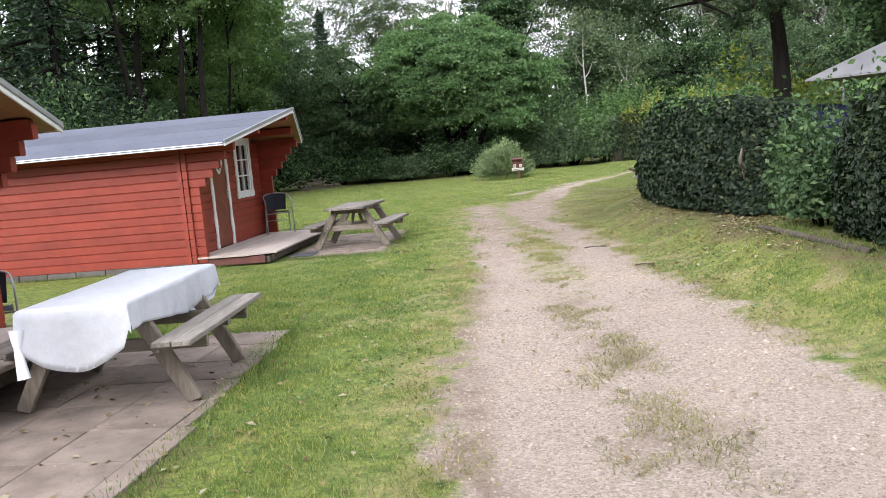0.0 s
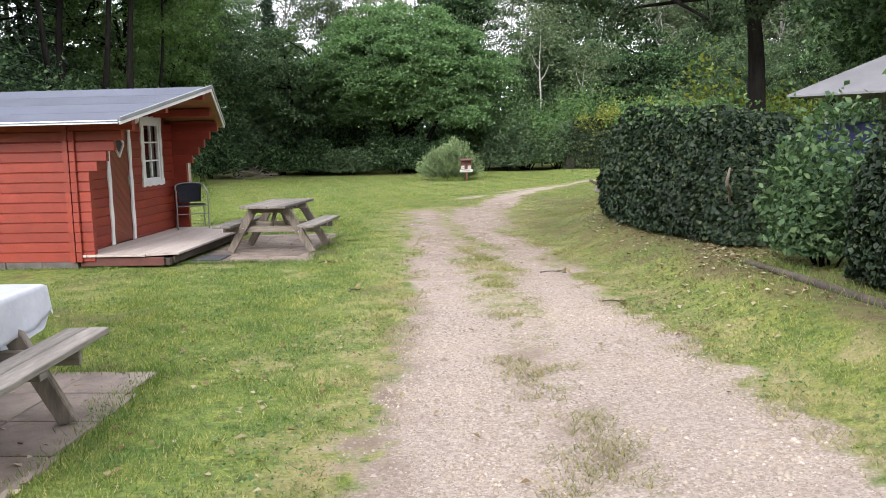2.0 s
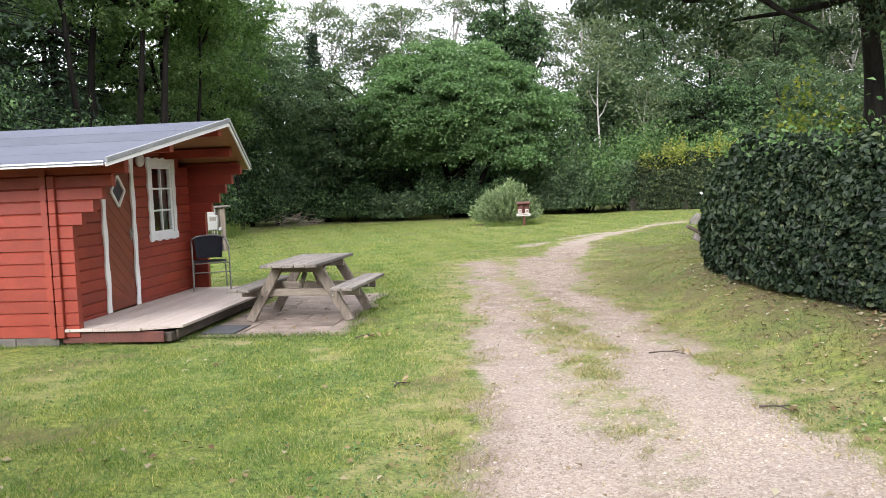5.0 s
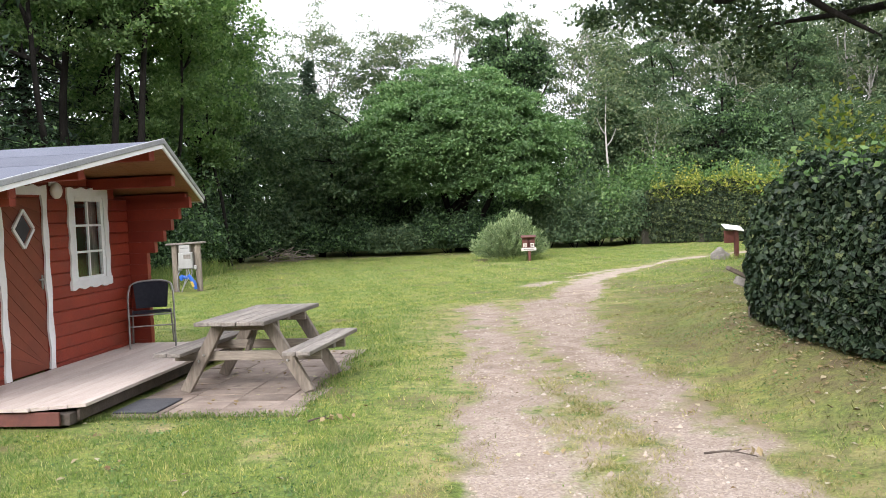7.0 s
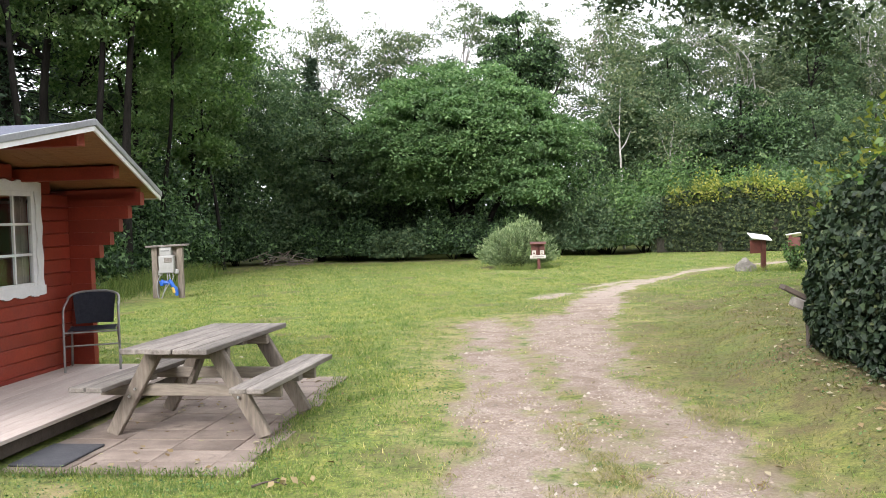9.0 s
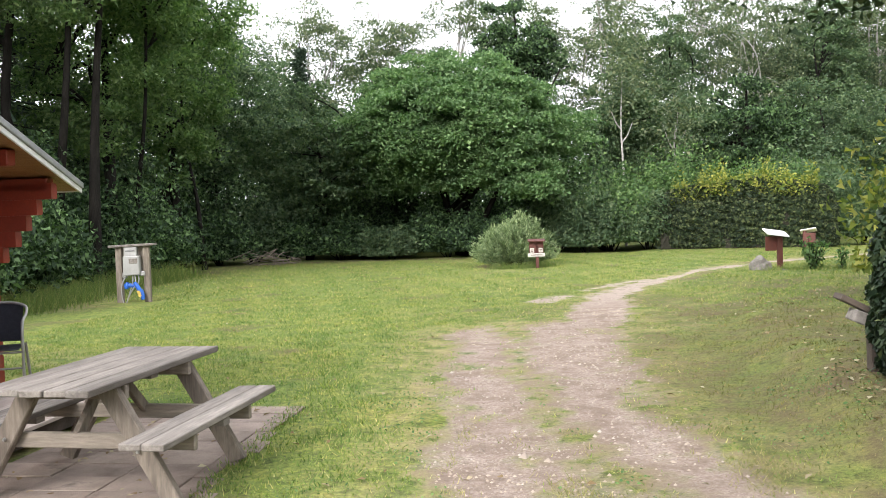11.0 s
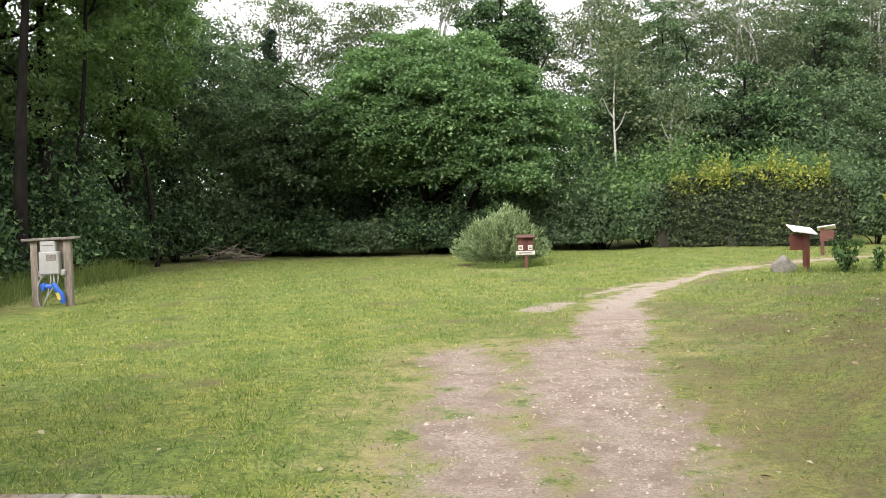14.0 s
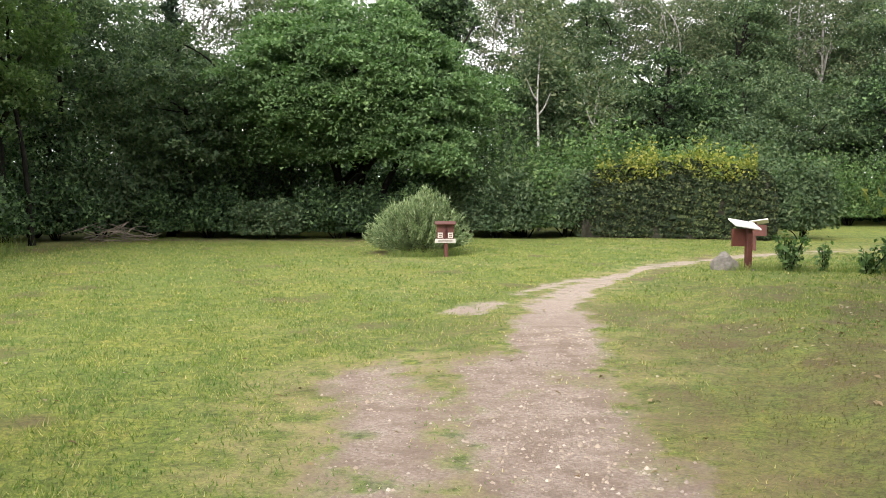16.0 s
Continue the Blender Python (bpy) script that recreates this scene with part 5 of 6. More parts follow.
def willow(x, y, seed):
    """A willow bush: many thin wands that rise and spread, set with narrow leaves."""
    rng = np.random.default_rng(seed)
    root = empty("willow_bush", x, y, 0, 0, "round silver-green willow bush on the lawn", "shrub")
    lines, pts, ways = [], [], []
    for k in range(620):
        a, lift = rng.uniform(0, 2 * math.pi), rng.uniform(0.03, 1.0) ** 0.8
        reach = math.cos(lift * 1.45) * rng.uniform(0.55, 1.05)
        tip = np.array([1.4 * reach * math.cos(a), 1.15 * reach * math.sin(a), 0.12 + 1.32 * math.sin(lift * 1.5) * rng.uniform(0.78, 1.1) * (1 + 0.10 * math.cos(a))])
        root_at = np.array([0.25 * math.cos(a), 0.22 * math.sin(a), 0.0]) * rng.uniform(0.2, 1)
        line = rounded([root_at, root_at * 0.6 + tip * np.array([0.55, 0.55, 0.5]), tip], 4)
        if k < 90:
            lines.append((line, np.linspace(0.011, 0.003, len(line))))
        t = rng.uniform(0.35, 1.06, 72)
        i0 = np.clip(t * (len(line) - 1), 0, len(line) - 1.001)
        b = i0.astype(int)
        way = line[b + 1] - line[b]
        pts.append(line[b] + way * (i0 - b)[:, None] + rng.normal(0, 0.035, (72, 3)))
        ways.append(way / (np.linalg.norm(way, axis=1)[:, None] + 1e-9))
    p, d = np.concatenate(pts), np.concatenate(ways)
    p[:, 2] = np.maximum(p[:, 2], 0.04)
    d = d + rng.normal(0, 0.38, d.shape)
    d /= np.linalg.norm(d, axis=1)[:, None]
    w = np.cross(d, rng.normal(0, 1, d.shape))
    w *= 0.016 / (np.linalg.norm(w, axis=1)[:, None] + 1e-9)
    length = rng.uniform(0.06, 0.12, len(p))[:, None]
    v = np.stack([p - w, p + w, p + d * length], 1).reshape(-1, 3)
    crown = arrays("crown", v, np.arange(len(v)).reshape(-1, 3), LEAF_WILLOW)
    crown.parent = root
    tubes("stem", lines, BARK, root, 5)


willow(-1.52, 35.3, 22)

# ---- trees ----
tree("dome_tree", -3.9, 43.6, 8.4, (5.5, 4.8, 4.1), 4.5, 620, 330, 0.085, LEAF_DOME, "broad domed hornbeam with layered fresh green foliage", None, 0.28, (0, 0), 31, 26, 0.24, 0.125, 0.82, -0.52, "", stems=4, up=0.45, split=True)
tree("oak", 6.15, 19.3, 9.0, (6.0, 5.0, 2.8), 6.2, 230, 300, 0.062, LEAF_OAK, "old oak with bent dark trunk and spreading boughs", None, 0.29, (-1.3, -1.3), 32, 30, 0.55, 0.1, 0.4, -1.0, "", split=True)
rng_w = np.random.default_rng(5)
WOOD = (
    # x, y, tall, radius, crown middle, crown half height, kind
    (-15.6, 25.5, 12, 3.6, 7.2, 5.0, "fir"), (-19.5, 29.5, 14, 4.2, 8.0, 5.6, "dark"), (-16.8, 31.0, 12, 3.6, 7.2, 5.0, "fir"), (-13.9, 33.5, 13, 3.8, 8.2, 5.2, "oakish"), (-17.5, 21.0, 13, 3.6, 7.2, 5.6, "fir"),
    (-16.8, 36.0, 8, 3.4, 4.4, 3.4, "mid"), (-14.2, 38.8, 12, 3.0, 6.8, 4.8, "oakish"), (-10.4, 42.8, 7.6, 3.3, 4.3, 3.2, "mid"), (-15.0, 44.0, 11, 3.6, 6.2, 4.6, "mid"),
    (-11.8, 48.0, 8.4, 3.6, 4.6, 3.6, "mid"), (-21.0, 38.0, 15, 4.4, 8.5, 6.0, "dark"), (-18.0, 14.0, 13, 4.0, 7.5, 5.4, "fir"),
    (-13.2, 52.0, 10.8, 1.5, 5.5, 4.2, "spruce"), (-5.5, 60.0, 17, 3.2, 11.0, 5.4, "birch"), (-1.0, 61.0, 16, 3.0, 10.5, 5.2, "birch"), (-1.9, 51.5, 13, 2.5, 8.4, 4.4, "dark"),
    (3.2, 51.0, 8.6, 2.6, 5.2, 3.4, "mid"), (6.0, 53.5, 8.0, 3.2, 4.6, 3.4, "mid"), (9.8, 54.0, 8.8, 3.4, 4.8, 3.6, "dark"), (13.5, 55.5, 8.6, 3.6, 4.4, 3.8, "mid"),
    (17.5, 57.0, 8.8, 3.8, 4.4, 4.0, "mid"), (21.5, 56.0, 9.2, 3.8, 4.6, 4.2, "dark"), (5.0, 63.0, 17, 3.0, 11.5, 5.0, "birch"), (9.0, 64.0, 18, 3.0, 12.0, 5.2, "birch"),
    (13.0, 65.0, 17, 3.0, 11.5, 5.0, "birch"), (17.0, 66.0, 18, 3.2, 12.0, 5.2, "birch"), (21.5, 66.0, 18, 3.2, 12.0, 5.2, "birch"), (26.0, 64.0, 17, 3.4, 11.5, 5.2, "birch"),
    (26.0, 55.0, 11, 4.0, 5.5, 4.6, "mid"), (14.0, 30.0, 11, 4.0, 6.5, 4.2, "dark"), (17.0, 38.0, 12, 4.2, 6.8, 4.8, "mid"), (12.5, 22.5, 11, 3.8, 6.6, 4.2, "mid"),
    # the last two trees of this row are added to shade the right lawn
    (-9.5, 62.0, 15, 3.2, 10.0, 4.6, "birch"), (-15.0, 58.0, 16, 3.4, 10.5, 5.2, "birch"), (-11.8, 63.0, 17, 3.4, 11.0, 5.2, "birch"), (-18.5, 55.0, 15, 4.2, 8.5, 5.2, "mid"), (30.5, 62.0, 15, 4.6, 8.0, 6.0, "mid"), (10.8, 19.8, 12, 4.4, 7.4, 4.4, "dark"), (12.6, 25.8, 12, 4.4, 7.2, 4.4, "dark"),
    (2.2, 57.0, 14.5, 3.2, 9.0, 5.4, "birch"), (6.2, 58.5, 13, 3.0, 8.0, 4.8, "mid"), (10.6, 60.0, 15.5, 3.6, 10.0, 5.8, "birch"), (15.2, 61.5, 13.5, 3.2, 8.4, 5.0, "mid"), (19.8, 61.5, 15.5, 3.6, 10.0, 5.8, "birch"),
    (15.5, 70.0, 15, 4.0, 9.0, 5.2, "mid"), (20.5, 71.0, 16, 4.0, 10.0, 5.4, "mid"), (26.0, 70.0, 17, 4.0, 10.5, 5.6, "mid"), (23.0, 61.0, 13, 3.6, 8.5, 4.4, "mid"),
)
KINDS = {
    "oakish": ("oak_tree", LEAF_LIT_EDGE, 230, 130, 0.088, 0.26, "tall oak at the wood's edge with dark trunk"),
    "dark": ("wood_tree", LEAF_DARK, 170, 130, 0.11, 0.24, "dark broad-leaved tree in the wood"),
    "mid": ("wood_tree", LEAF_MID, 230, 125, 0.092, 0.15, "green broad-leaved tree at the wood's edge"),
    "birch": ("birch_tree", LEAF_LIGHT, 190, 85, 0.09, 0.14, "tall thin birch with sparse pale leaves"),
}


def conifer(x, y, tall, radius, base, per, label, seed):
    """A conifer: whorls of drooping boughs on a straight stem."""
    rng = np.random.default_rng(seed)
    root = empty("fir_tree", x, y, 0, 0, label, "tree", "trees of the wood")
    lines = [(np.linspace((0, 0, -0.1), (0, 0, tall), 8), np.linspace(0.2, 0.03, 8) * tall / 11)]
    pts = []
    z = base
    while z < tall - 0.2:
        k = 1 - (z - base) / (tall - base)
        reach = radius * (k ** 0.8) * rng.uniform(0.8, 1.1) + 0.12
        for a in rng.uniform(0, 2 * math.pi, 7):
            r = reach * rng.uniform(0.7, 1.1)
            tip = np.array([math.cos(a) * r, math.sin(a) * r, z - 0.28 * r + 0.1])
            lines.append((np.linspace((0, 0, z), tip, 4), np.linspace(0.035, 0.008, 4)))
            t = rng.uniform(0.12, 1, per)[:, None]
            p = np.array([0, 0, z]) * (1 - t) + tip * t + rng.normal(0, 1, (per, 3)) * np.array([0.16, 0.16, 0.07]) * (0.5 + 0.6 * r) - np.array([0, 0, 0.12]) * rng.uniform(0, 1, (per, 1))
            pts.append(p)
        z += 0.42 * (0.5 + 0.6 * k)
    tubes("trunk", lines, BARK, root, 5)
    v, f = small_leaves(rng, np.concatenate(pts), 0.1, 0.5, 2.6)
    crown = arrays("crown", v, f, LEAF_FIR)
    crown.parent = root


for i, (x, y, tall, rad, mid, hz, kind) in enumerate(WOOD):
    if kind == "fir":
        conifer(x, y, tall, rad, 1.2, 26, "dark fir at the wood's edge", 60 + i)
    elif kind == "spruce":
        conifer(x, y, tall, rad, 0.8, 22, "slim dark spruce behind the domed tree", 60 + i)
    else:
        name, mat, clumps, per, leaf, trunk, label = KINDS[kind]
        tree(name, x, y, tall, (rad, rad * 0.95, hz), mid, clumps, per, leaf, mat, label, PALEBARK if kind == "birch" else None, trunk, tuple(rng_w.normal(0, 0.25, 2)), 100 + i, 12,
             0.4, {"birch": 0.16, "oakish": 0.13}.get(kind, 0.14), 0.45, -0.85 if kind == "oakish" else -1.0)

for i, (x, y, lx, w) in enumerate(((-14.4, 28.8, -0.9, 0.17), (-14.5, 29.9, 0.5, 0.24), (-13.8, 30.3, 0.9, 0.18), (-12.5, 29.9, 0.8, 0.2), (-13.1, 33.3, 0.7, 0.1), (-12.65, 37.5, -0.4, 0.09))):
    tree("oak_tree", x, y, 12.5, (2.8, 2.6, 2.6), 9.4, 70, 120, 0.088, LEAF_LIT_EDGE, "tall oak with a dark bare trunk at the wood's edge", None, w, (lx, 0.2), 400 + i, 14, 0.4, 0.2, 0.4, -1.0, bend=0.35)

# undergrowth along the wood's edge
EDGE = (
    (-6.5, 48.0, 2.6, 3.4, "dark"), (-3.6, 48.4, 2.6, 3.4, "dark"), (-0.9, 48.0, 2.4, 3.4, "dark"), (-9.4, 48.4, 2.4, 3.4, "dark"),
    (-14.5, 26.5, 2.2, 4.0, "dark"), (-14.9, 30.0, 2.2, 4.4, "dark"), (-15.0, 34.5, 2.2, 4.6, "dark"), (-12.4, 41.8, 2.0, 3.2, "mid"), (-20.5, 26.0, 3.0, 7.0, "mid"), (-21.0, 30.5, 3.0, 7.0, "dark"),
    (3.3, 42.9, 1.3, 2.4, "mid"), (1.9, 43.2, 1.6, 2.7, "fresh"), (0.9, 42.6, 1.1, 2.0, "mid"), (10.8, 41.6, 0.9, 2.4, "mid"), (5.2, 44.6, 1.9, 3.7, "fresh"), (8.4, 44.2, 1.9, 3.6, "fresh"),
    (-16.0, 27.0, 2.4, 4.6, "dark"), (-16.5, 31.5, 2.4, 4.4, "dark"), (-16.8, 36.5, 2.4, 4.6, "dark"), (-14.6, 41.5, 2.4, 4.2, "dark"), (-11.0, 45.0, 2.2, 4.0, "mid"), (-15.2, 22.5, 2.4, 4.6, "dark"), (-7.8, 45.6, 2.0, 3.6, "dark"), (0.8, 47.0, 2.2, 4.2, "mid"), (-19.5, 33.0, 3.0, 6.0, "dark"), (-18.5, 42.0, 3.0, 6.0, "dark"),
    (-12.6, 25.6, 1.9, 2.6, "dark"), (-13.4, 28.2, 1.8, 2.2, "dark"), (-13.6, 31.0, 1.9, 2.3, "dark"), (-13.9, 34.0, 2.0, 2.4, "dark"), (-14.0, 37.0, 1.9, 2.2, "dark"),
    (-13.2, 40.2, 1.7, 1.9, "dark"), (-11.0, 42.3, 1.6, 1.7, "dark"), (-8.9, 42.3, 1.6, 1.9, "dark"), (-6.7, 41.7, 1.2, 1.3, "mid"), (-4.5, 42.0, 1.7, 1.9, "dark"),
    (-2.4, 42.0, 1.4, 1.6, "dark"), (-0.2, 43.2, 1.5, 2.3, "mid"), (1.8, 44.0, 1.9, 3.0, "fresh"), (4.2, 45.3, 2.0, 3.5, "fresh"), (7.0, 45.5, 2.2, 3.6, "fresh"),
    (9.8, 45.6, 2.0, 3.3, "mid"), (11.6, 50.0, 2.3, 3.6, "mid"), (14.5, 52.6, 2.5, 3.2, "fresh"), (18.0, 54.0, 2.6, 3.0, "fresh"), (22.0, 54.0, 2.6, 3.2, "mid"),
    (26.5, 53.0, 2.8, 3.4, "mid"), (-12.0, 21.8, 2.0, 2.6, "dark"), (-13.5, 17.5, 2.2, 2.8, "dark"), (6.3, 22.0, 1.6, 2.5, "yellow"), (11.0, 19.5, 2.1, 3.0, "mid"),
    (11.5, 12.0, 2.0, 2.8, "mid"), (10.5, 24.5, 2.2, 2.6, "mid"), (12.5, 28.0, 2.2, 2.4, "mid"), (15.5, 33.5, 2.4, 2.6, "mid"), (21.0, 40.0, 2.4, 2.6, "mid"),
)
SHRUB_MAT = {"dark": LEAF_DARK, "fresh": LEAF_FRESH, "mid": LEAF_MID, "yellow": LEAF_YELLOW}
SHRUB_WORD = {"dark": "dark green undergrowth bush at the wood's edge", "fresh": "fresh green bush at the wood's edge", "mid": "green bush at the wood's edge", "yellow": "bush with yellowing leaves behind the hedge"}
for i, (x, y, r, h, kind) in enumerate(EDGE):
    shrub("bush", x, y, (r, r * 0.9, h * 0.85), h * 0.12, 11500, 0.085, SHRUB_MAT[kind], SHRUB_WORD[kind], 200 + i, "undergrowth bushes", 0.3, lumpy=0.42)

# far woods that close the place
rng = np.random.default_rng(77)
n = 110000
a = rng.uniform(-0.2 * math.pi, 1.2 * math.pi, n)
rr = 27 + rng.uniform(0, 1, n) ** 0.7 * 12
far = np.stack([2 + np.cos(a) * rr * 1.05, 32 + np.sin(a) * rr * 1.25, rng.uniform(0, 1, n) ** 1.2 * 8.0 * (0.8 + 0.2 * np.sin(a * 17))], -1)
v, f = small_leaves(rng, far, 0.3, 0.35)
tagged(arrays("far_woods", v, f, LEAF_DARK), "dense dark green woods behind the lawn", "woods", kind="stuff")
n = 16000
a = rng.uniform(1.15 * math.pi, 1.85 * math.pi, n)
back = np.stack([2 + np.cos(a) * 26, 2 + np.sin(a) * 22, rng.uniform(0, 1, n) * 8.0], -1) + rng.normal(0, 1.5, (n, 3)) * np.array([1, 1, 0])
v, f = small_leaves(rng, back, 0.7, 0.35)
tagged(arrays("far_woods", v, f, LEAF_DARK), "dense green woods behind the cabins", "woods", kind="stuff")


# ---- small shrubs by the lectern post ----
def sapling(x, y, tall, wide, n, seed, label):
    rng = np.random.default_rng(seed)
    root = empty("rose_shrub", x, y, 0, 0, label, "shrub", "young shrubs")
    lines, pts = [], []
    for _ in range(n):
        d = rng.normal(0, wide * 0.55, 2)
        end = np.array([d[0], d[1], tall * rng.uniform(0.65, 1.05)])
        line = rounded([(d[0] * 0.1, d[1] * 0.1, -0.03), tuple(end * np.array([0.5, 0.5, 0.5])), tuple(end)], 4)
        lines.append((line, np.linspace(0.012, 0.004, len(line))))
        t = rng.uniform(0.25, 1, 34)
        p = np.stack([np.interp(t, np.linspace(0, 1, len(line)), line[:, k]) for k in range(3)], -1)
        pts.append(p + rng.normal(0, 0.05, p.shape))
    tubes("stem", lines, BARK, root, 5)
    v, f = leaf_arrays(rng, np.concatenate(pts), 0.055, 0.3)
    ob = arrays("foliage", v, f, LEAF_FRESH)
    ob.parent = root


sapling(5.72, 29.4, 0.85, 0.35, 14, 1, "young bushy shrub with fresh leaves on the lawn")
sapling(6.38, 29.3, 0.7, 0.12, 4, 2, "thin young shrub on the lawn")
sapling(6.95, 28.9, 0.62, 0.28, 9, 3, "low young shrub on the lawn")
sapling(7.6, 29.3, 0.75, 0.22, 7, 4, "young shrub with bare stems on the lawn")


# ---- beyond the right hedge: parasol and tarpaulin ----
def pavilion(x, y, label):
    """A light party pavilion: four poles and a pointed canvas roof."""
    root = empty("garden_pavilion", x, y, float(rise(x, y)), 0, label, "pavilion")
    r, n = 2.4, 4
    bm = bmesh.new()
    top, top2 = bm.verts.new((0, 0, 3.0)), bm.verts.new((0, 0, 2.97))
    rim = [bm.verts.new((r * math.cos(2 * math.pi * i / n), r * math.sin(2 * math.pi * i / n), 2.06)) for i in range(n)]
    low = [bm.verts.new(v.co - Vector((0, 0, 0.035))) for v in rim]
    for i in range(n):
        j = (i + 1) % n
        bm.faces.new((top, rim[i], rim[j]))
        bm.faces.new((rim[i], low[i], low[j], rim[j]))
        bm.faces.new((top2, low[j], low[i]))
    part("canopy", bm, CANVAS, root, "grey canvas roof")
    for i in range(n):
        q = 2 * math.pi * i / n
        cx, cy = math.cos(q), math.sin(q)
        tubes("pole", [(np.linspace((0.7 * r * cx, 0.7 * r * cy, -0.05), (0.7 * r * cx, 0.7 * r * cy, 2.30), 3), 0.03)], STEEL, root, 8)
        tubes("rafter", [(np.linspace((0, 0, 2.95), (r * 0.97 * cx, r * 0.97 * cy, 2.02), 3), 0.014)], STEEL, root, 5)
    return root


pavilion(8.1, 16.0, "grey canvas garden pavilion standing behind the hedge")


def tarpaulin(x, y, rz):
    root = empty("tarpaulin_shelter", x, y, 0, rz, "dark blue tarpaulin shelter behind the hedge", "shelter")
    bm = bmesh.new()
    n, m = 14, 10
    g = [[bm.verts.new((-1.2 + 2.4 * i / n, 0.06 * math.sin(i * 0.9 + j * 0.5), 0.15 + 1.75 * j / m - 0.10 * math.sin(math.pi * i / n) * j / m)) for j in range(m + 1)] for i in range(n + 1)]
    for i in range(n):
        for j in range(m):
            fc = bm.faces.new((g[i][j], g[i + 1][j], g[i + 1][j + 1], g[i][j + 1]))
            fc.smooth = True
    bmesh.ops.solidify(bm, geom=list(bm.faces), thickness=0.01)
    part("sheet", bm, NAVY, root)
    for s in (-1, 1):
        tubes("pole", [(np.linspace((s * 1.2, 0.05, 0), (s * 1.2, 0.05, 1.95), 3), 0.02)], STEEL, root, 6)
    part("crate", box((0.35, 0.3, 0.28), (-0.75, -0.35, 0.14), 0.015), PLASTIC, root)


tarpaulin(5.9, 14.2, 10)


# ---- grass blades, pebbles, fallen leaves ----
def blocked(x, y):
    """Where slabs, decks and cabins lie."""
    a = (x > -4.05) & (x < -2.34 - 0.06 * (y - 11.9) + 0.07 * wobble(x, y, 6.0)) & (y > 12.0 + 0.05 * wobble(x, y, 7.0)) & (y < 15.35)
    b = (x > -6.3) & (x < -1.84 - 0.075 * np.maximum(0, y - 0.5) + 0.13 * wobble(x, y, 2.6, 4.0) + 0.06 * wobble(x, y, 8.0, 1.0)) & (y > -0.7) & (y < 5.88)
    c = (x < -4.0) & (y > 11.42) & (y < 15.5)
    return a | b | c


def blades(name, n, x0, x1, y0, y1, tall, wide, mat, seed, label, shaded=False):
    rng = np.random.default_rng(seed)
    x, y = rng.uniform(x0, x1, n), rng.uniform(y0, y1, n)
    keep = (rng.uniform(0, 1, n) > bare(x, y) * 1.15 + 0.02) & (rng.uniform(0, 1, n) > soil_and_shade(x, y) * (0.3 if shaded else 0.8)) & ~blocked(x, y)
    tuft = smooth(-1.0, 0.8, wobble(x, y, 5.0, 1.5)) * 0.75 + 0.25
    keep &= (rng.uniform(0, 1, n) < tuft) & (rng.uniform(0, 1, n) > 0.72 * dryness(x, y) ** 1.5)
    lx, rx = np.interp(y, LEFT_Y, LEFT_X), np.interp(y, RIGHT_Y, RIGHT_X)
    keep &= (x < lx) | (x > rx) | (y > 15) | (rng.uniform(0, 1, n) < 0.3)
    # under the oak and the hedges the grass is thin, and its olive colour carries their shade
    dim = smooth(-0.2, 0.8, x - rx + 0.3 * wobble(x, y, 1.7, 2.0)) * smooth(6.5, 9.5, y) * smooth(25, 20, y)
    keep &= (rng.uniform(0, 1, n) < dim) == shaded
    x, y, tuft = x[keep], y[keep], tuft[keep]
    n = len(x)
    d = dryness(x, y)
    h = tall * rng.uniform(0.5, 1.3, n) * (1 - 0.45 * d) * (0.6 + 0.5 * tuft)
    a = rng.uniform(0, 2 * math.pi, n)
    w = wide * rng.uniform(0.7, 1.3, n)
    lean = rng.normal(0, 0.55, (n, 2)) * h[:, None]
    z = height(x, y) - 0.004
    ca, sa = np.cos(a) * w, np.sin(a) * w
    v = np.stack([np.stack([x - ca, y - sa, z], -1), np.stack([x + ca, y + sa, z], -1), np.stack([x + lean[:, 0], y + lean[:, 1], z + h], -1)], 1).reshape(-1, 3)
    ob = arrays(name, v, np.arange(3 * n).reshape(-1, 3), mat)
    return tagged(ob, label, "grass", kind="stuff")


blades("lawn_grass", 560000, -5.2, 5.0, -0.6, 12.0, 0.04, 0.0032, BLADE, 1, "short mown grass with yellow blades")
blades("lawn_grass", 260000, -8.5, 5.5, 12.0, 26.0, 0.042, 0.0048, BLADE, 2, "short mown grass with yellow blades")
blades("lawn_grass", 120000, -12.5, 9.0, 26.0, 42.0, 0.045, 0.009, BLADE, 3, "short mown grass with yellow blades")
blades("thin_shade_grass", 150000, 0.5, 8.0, 6.5, 25.0, 0.03, 0.004, SHADEBLADE, 4, "thin olive grass, coloured darker for the shade of oak and hedges", True)


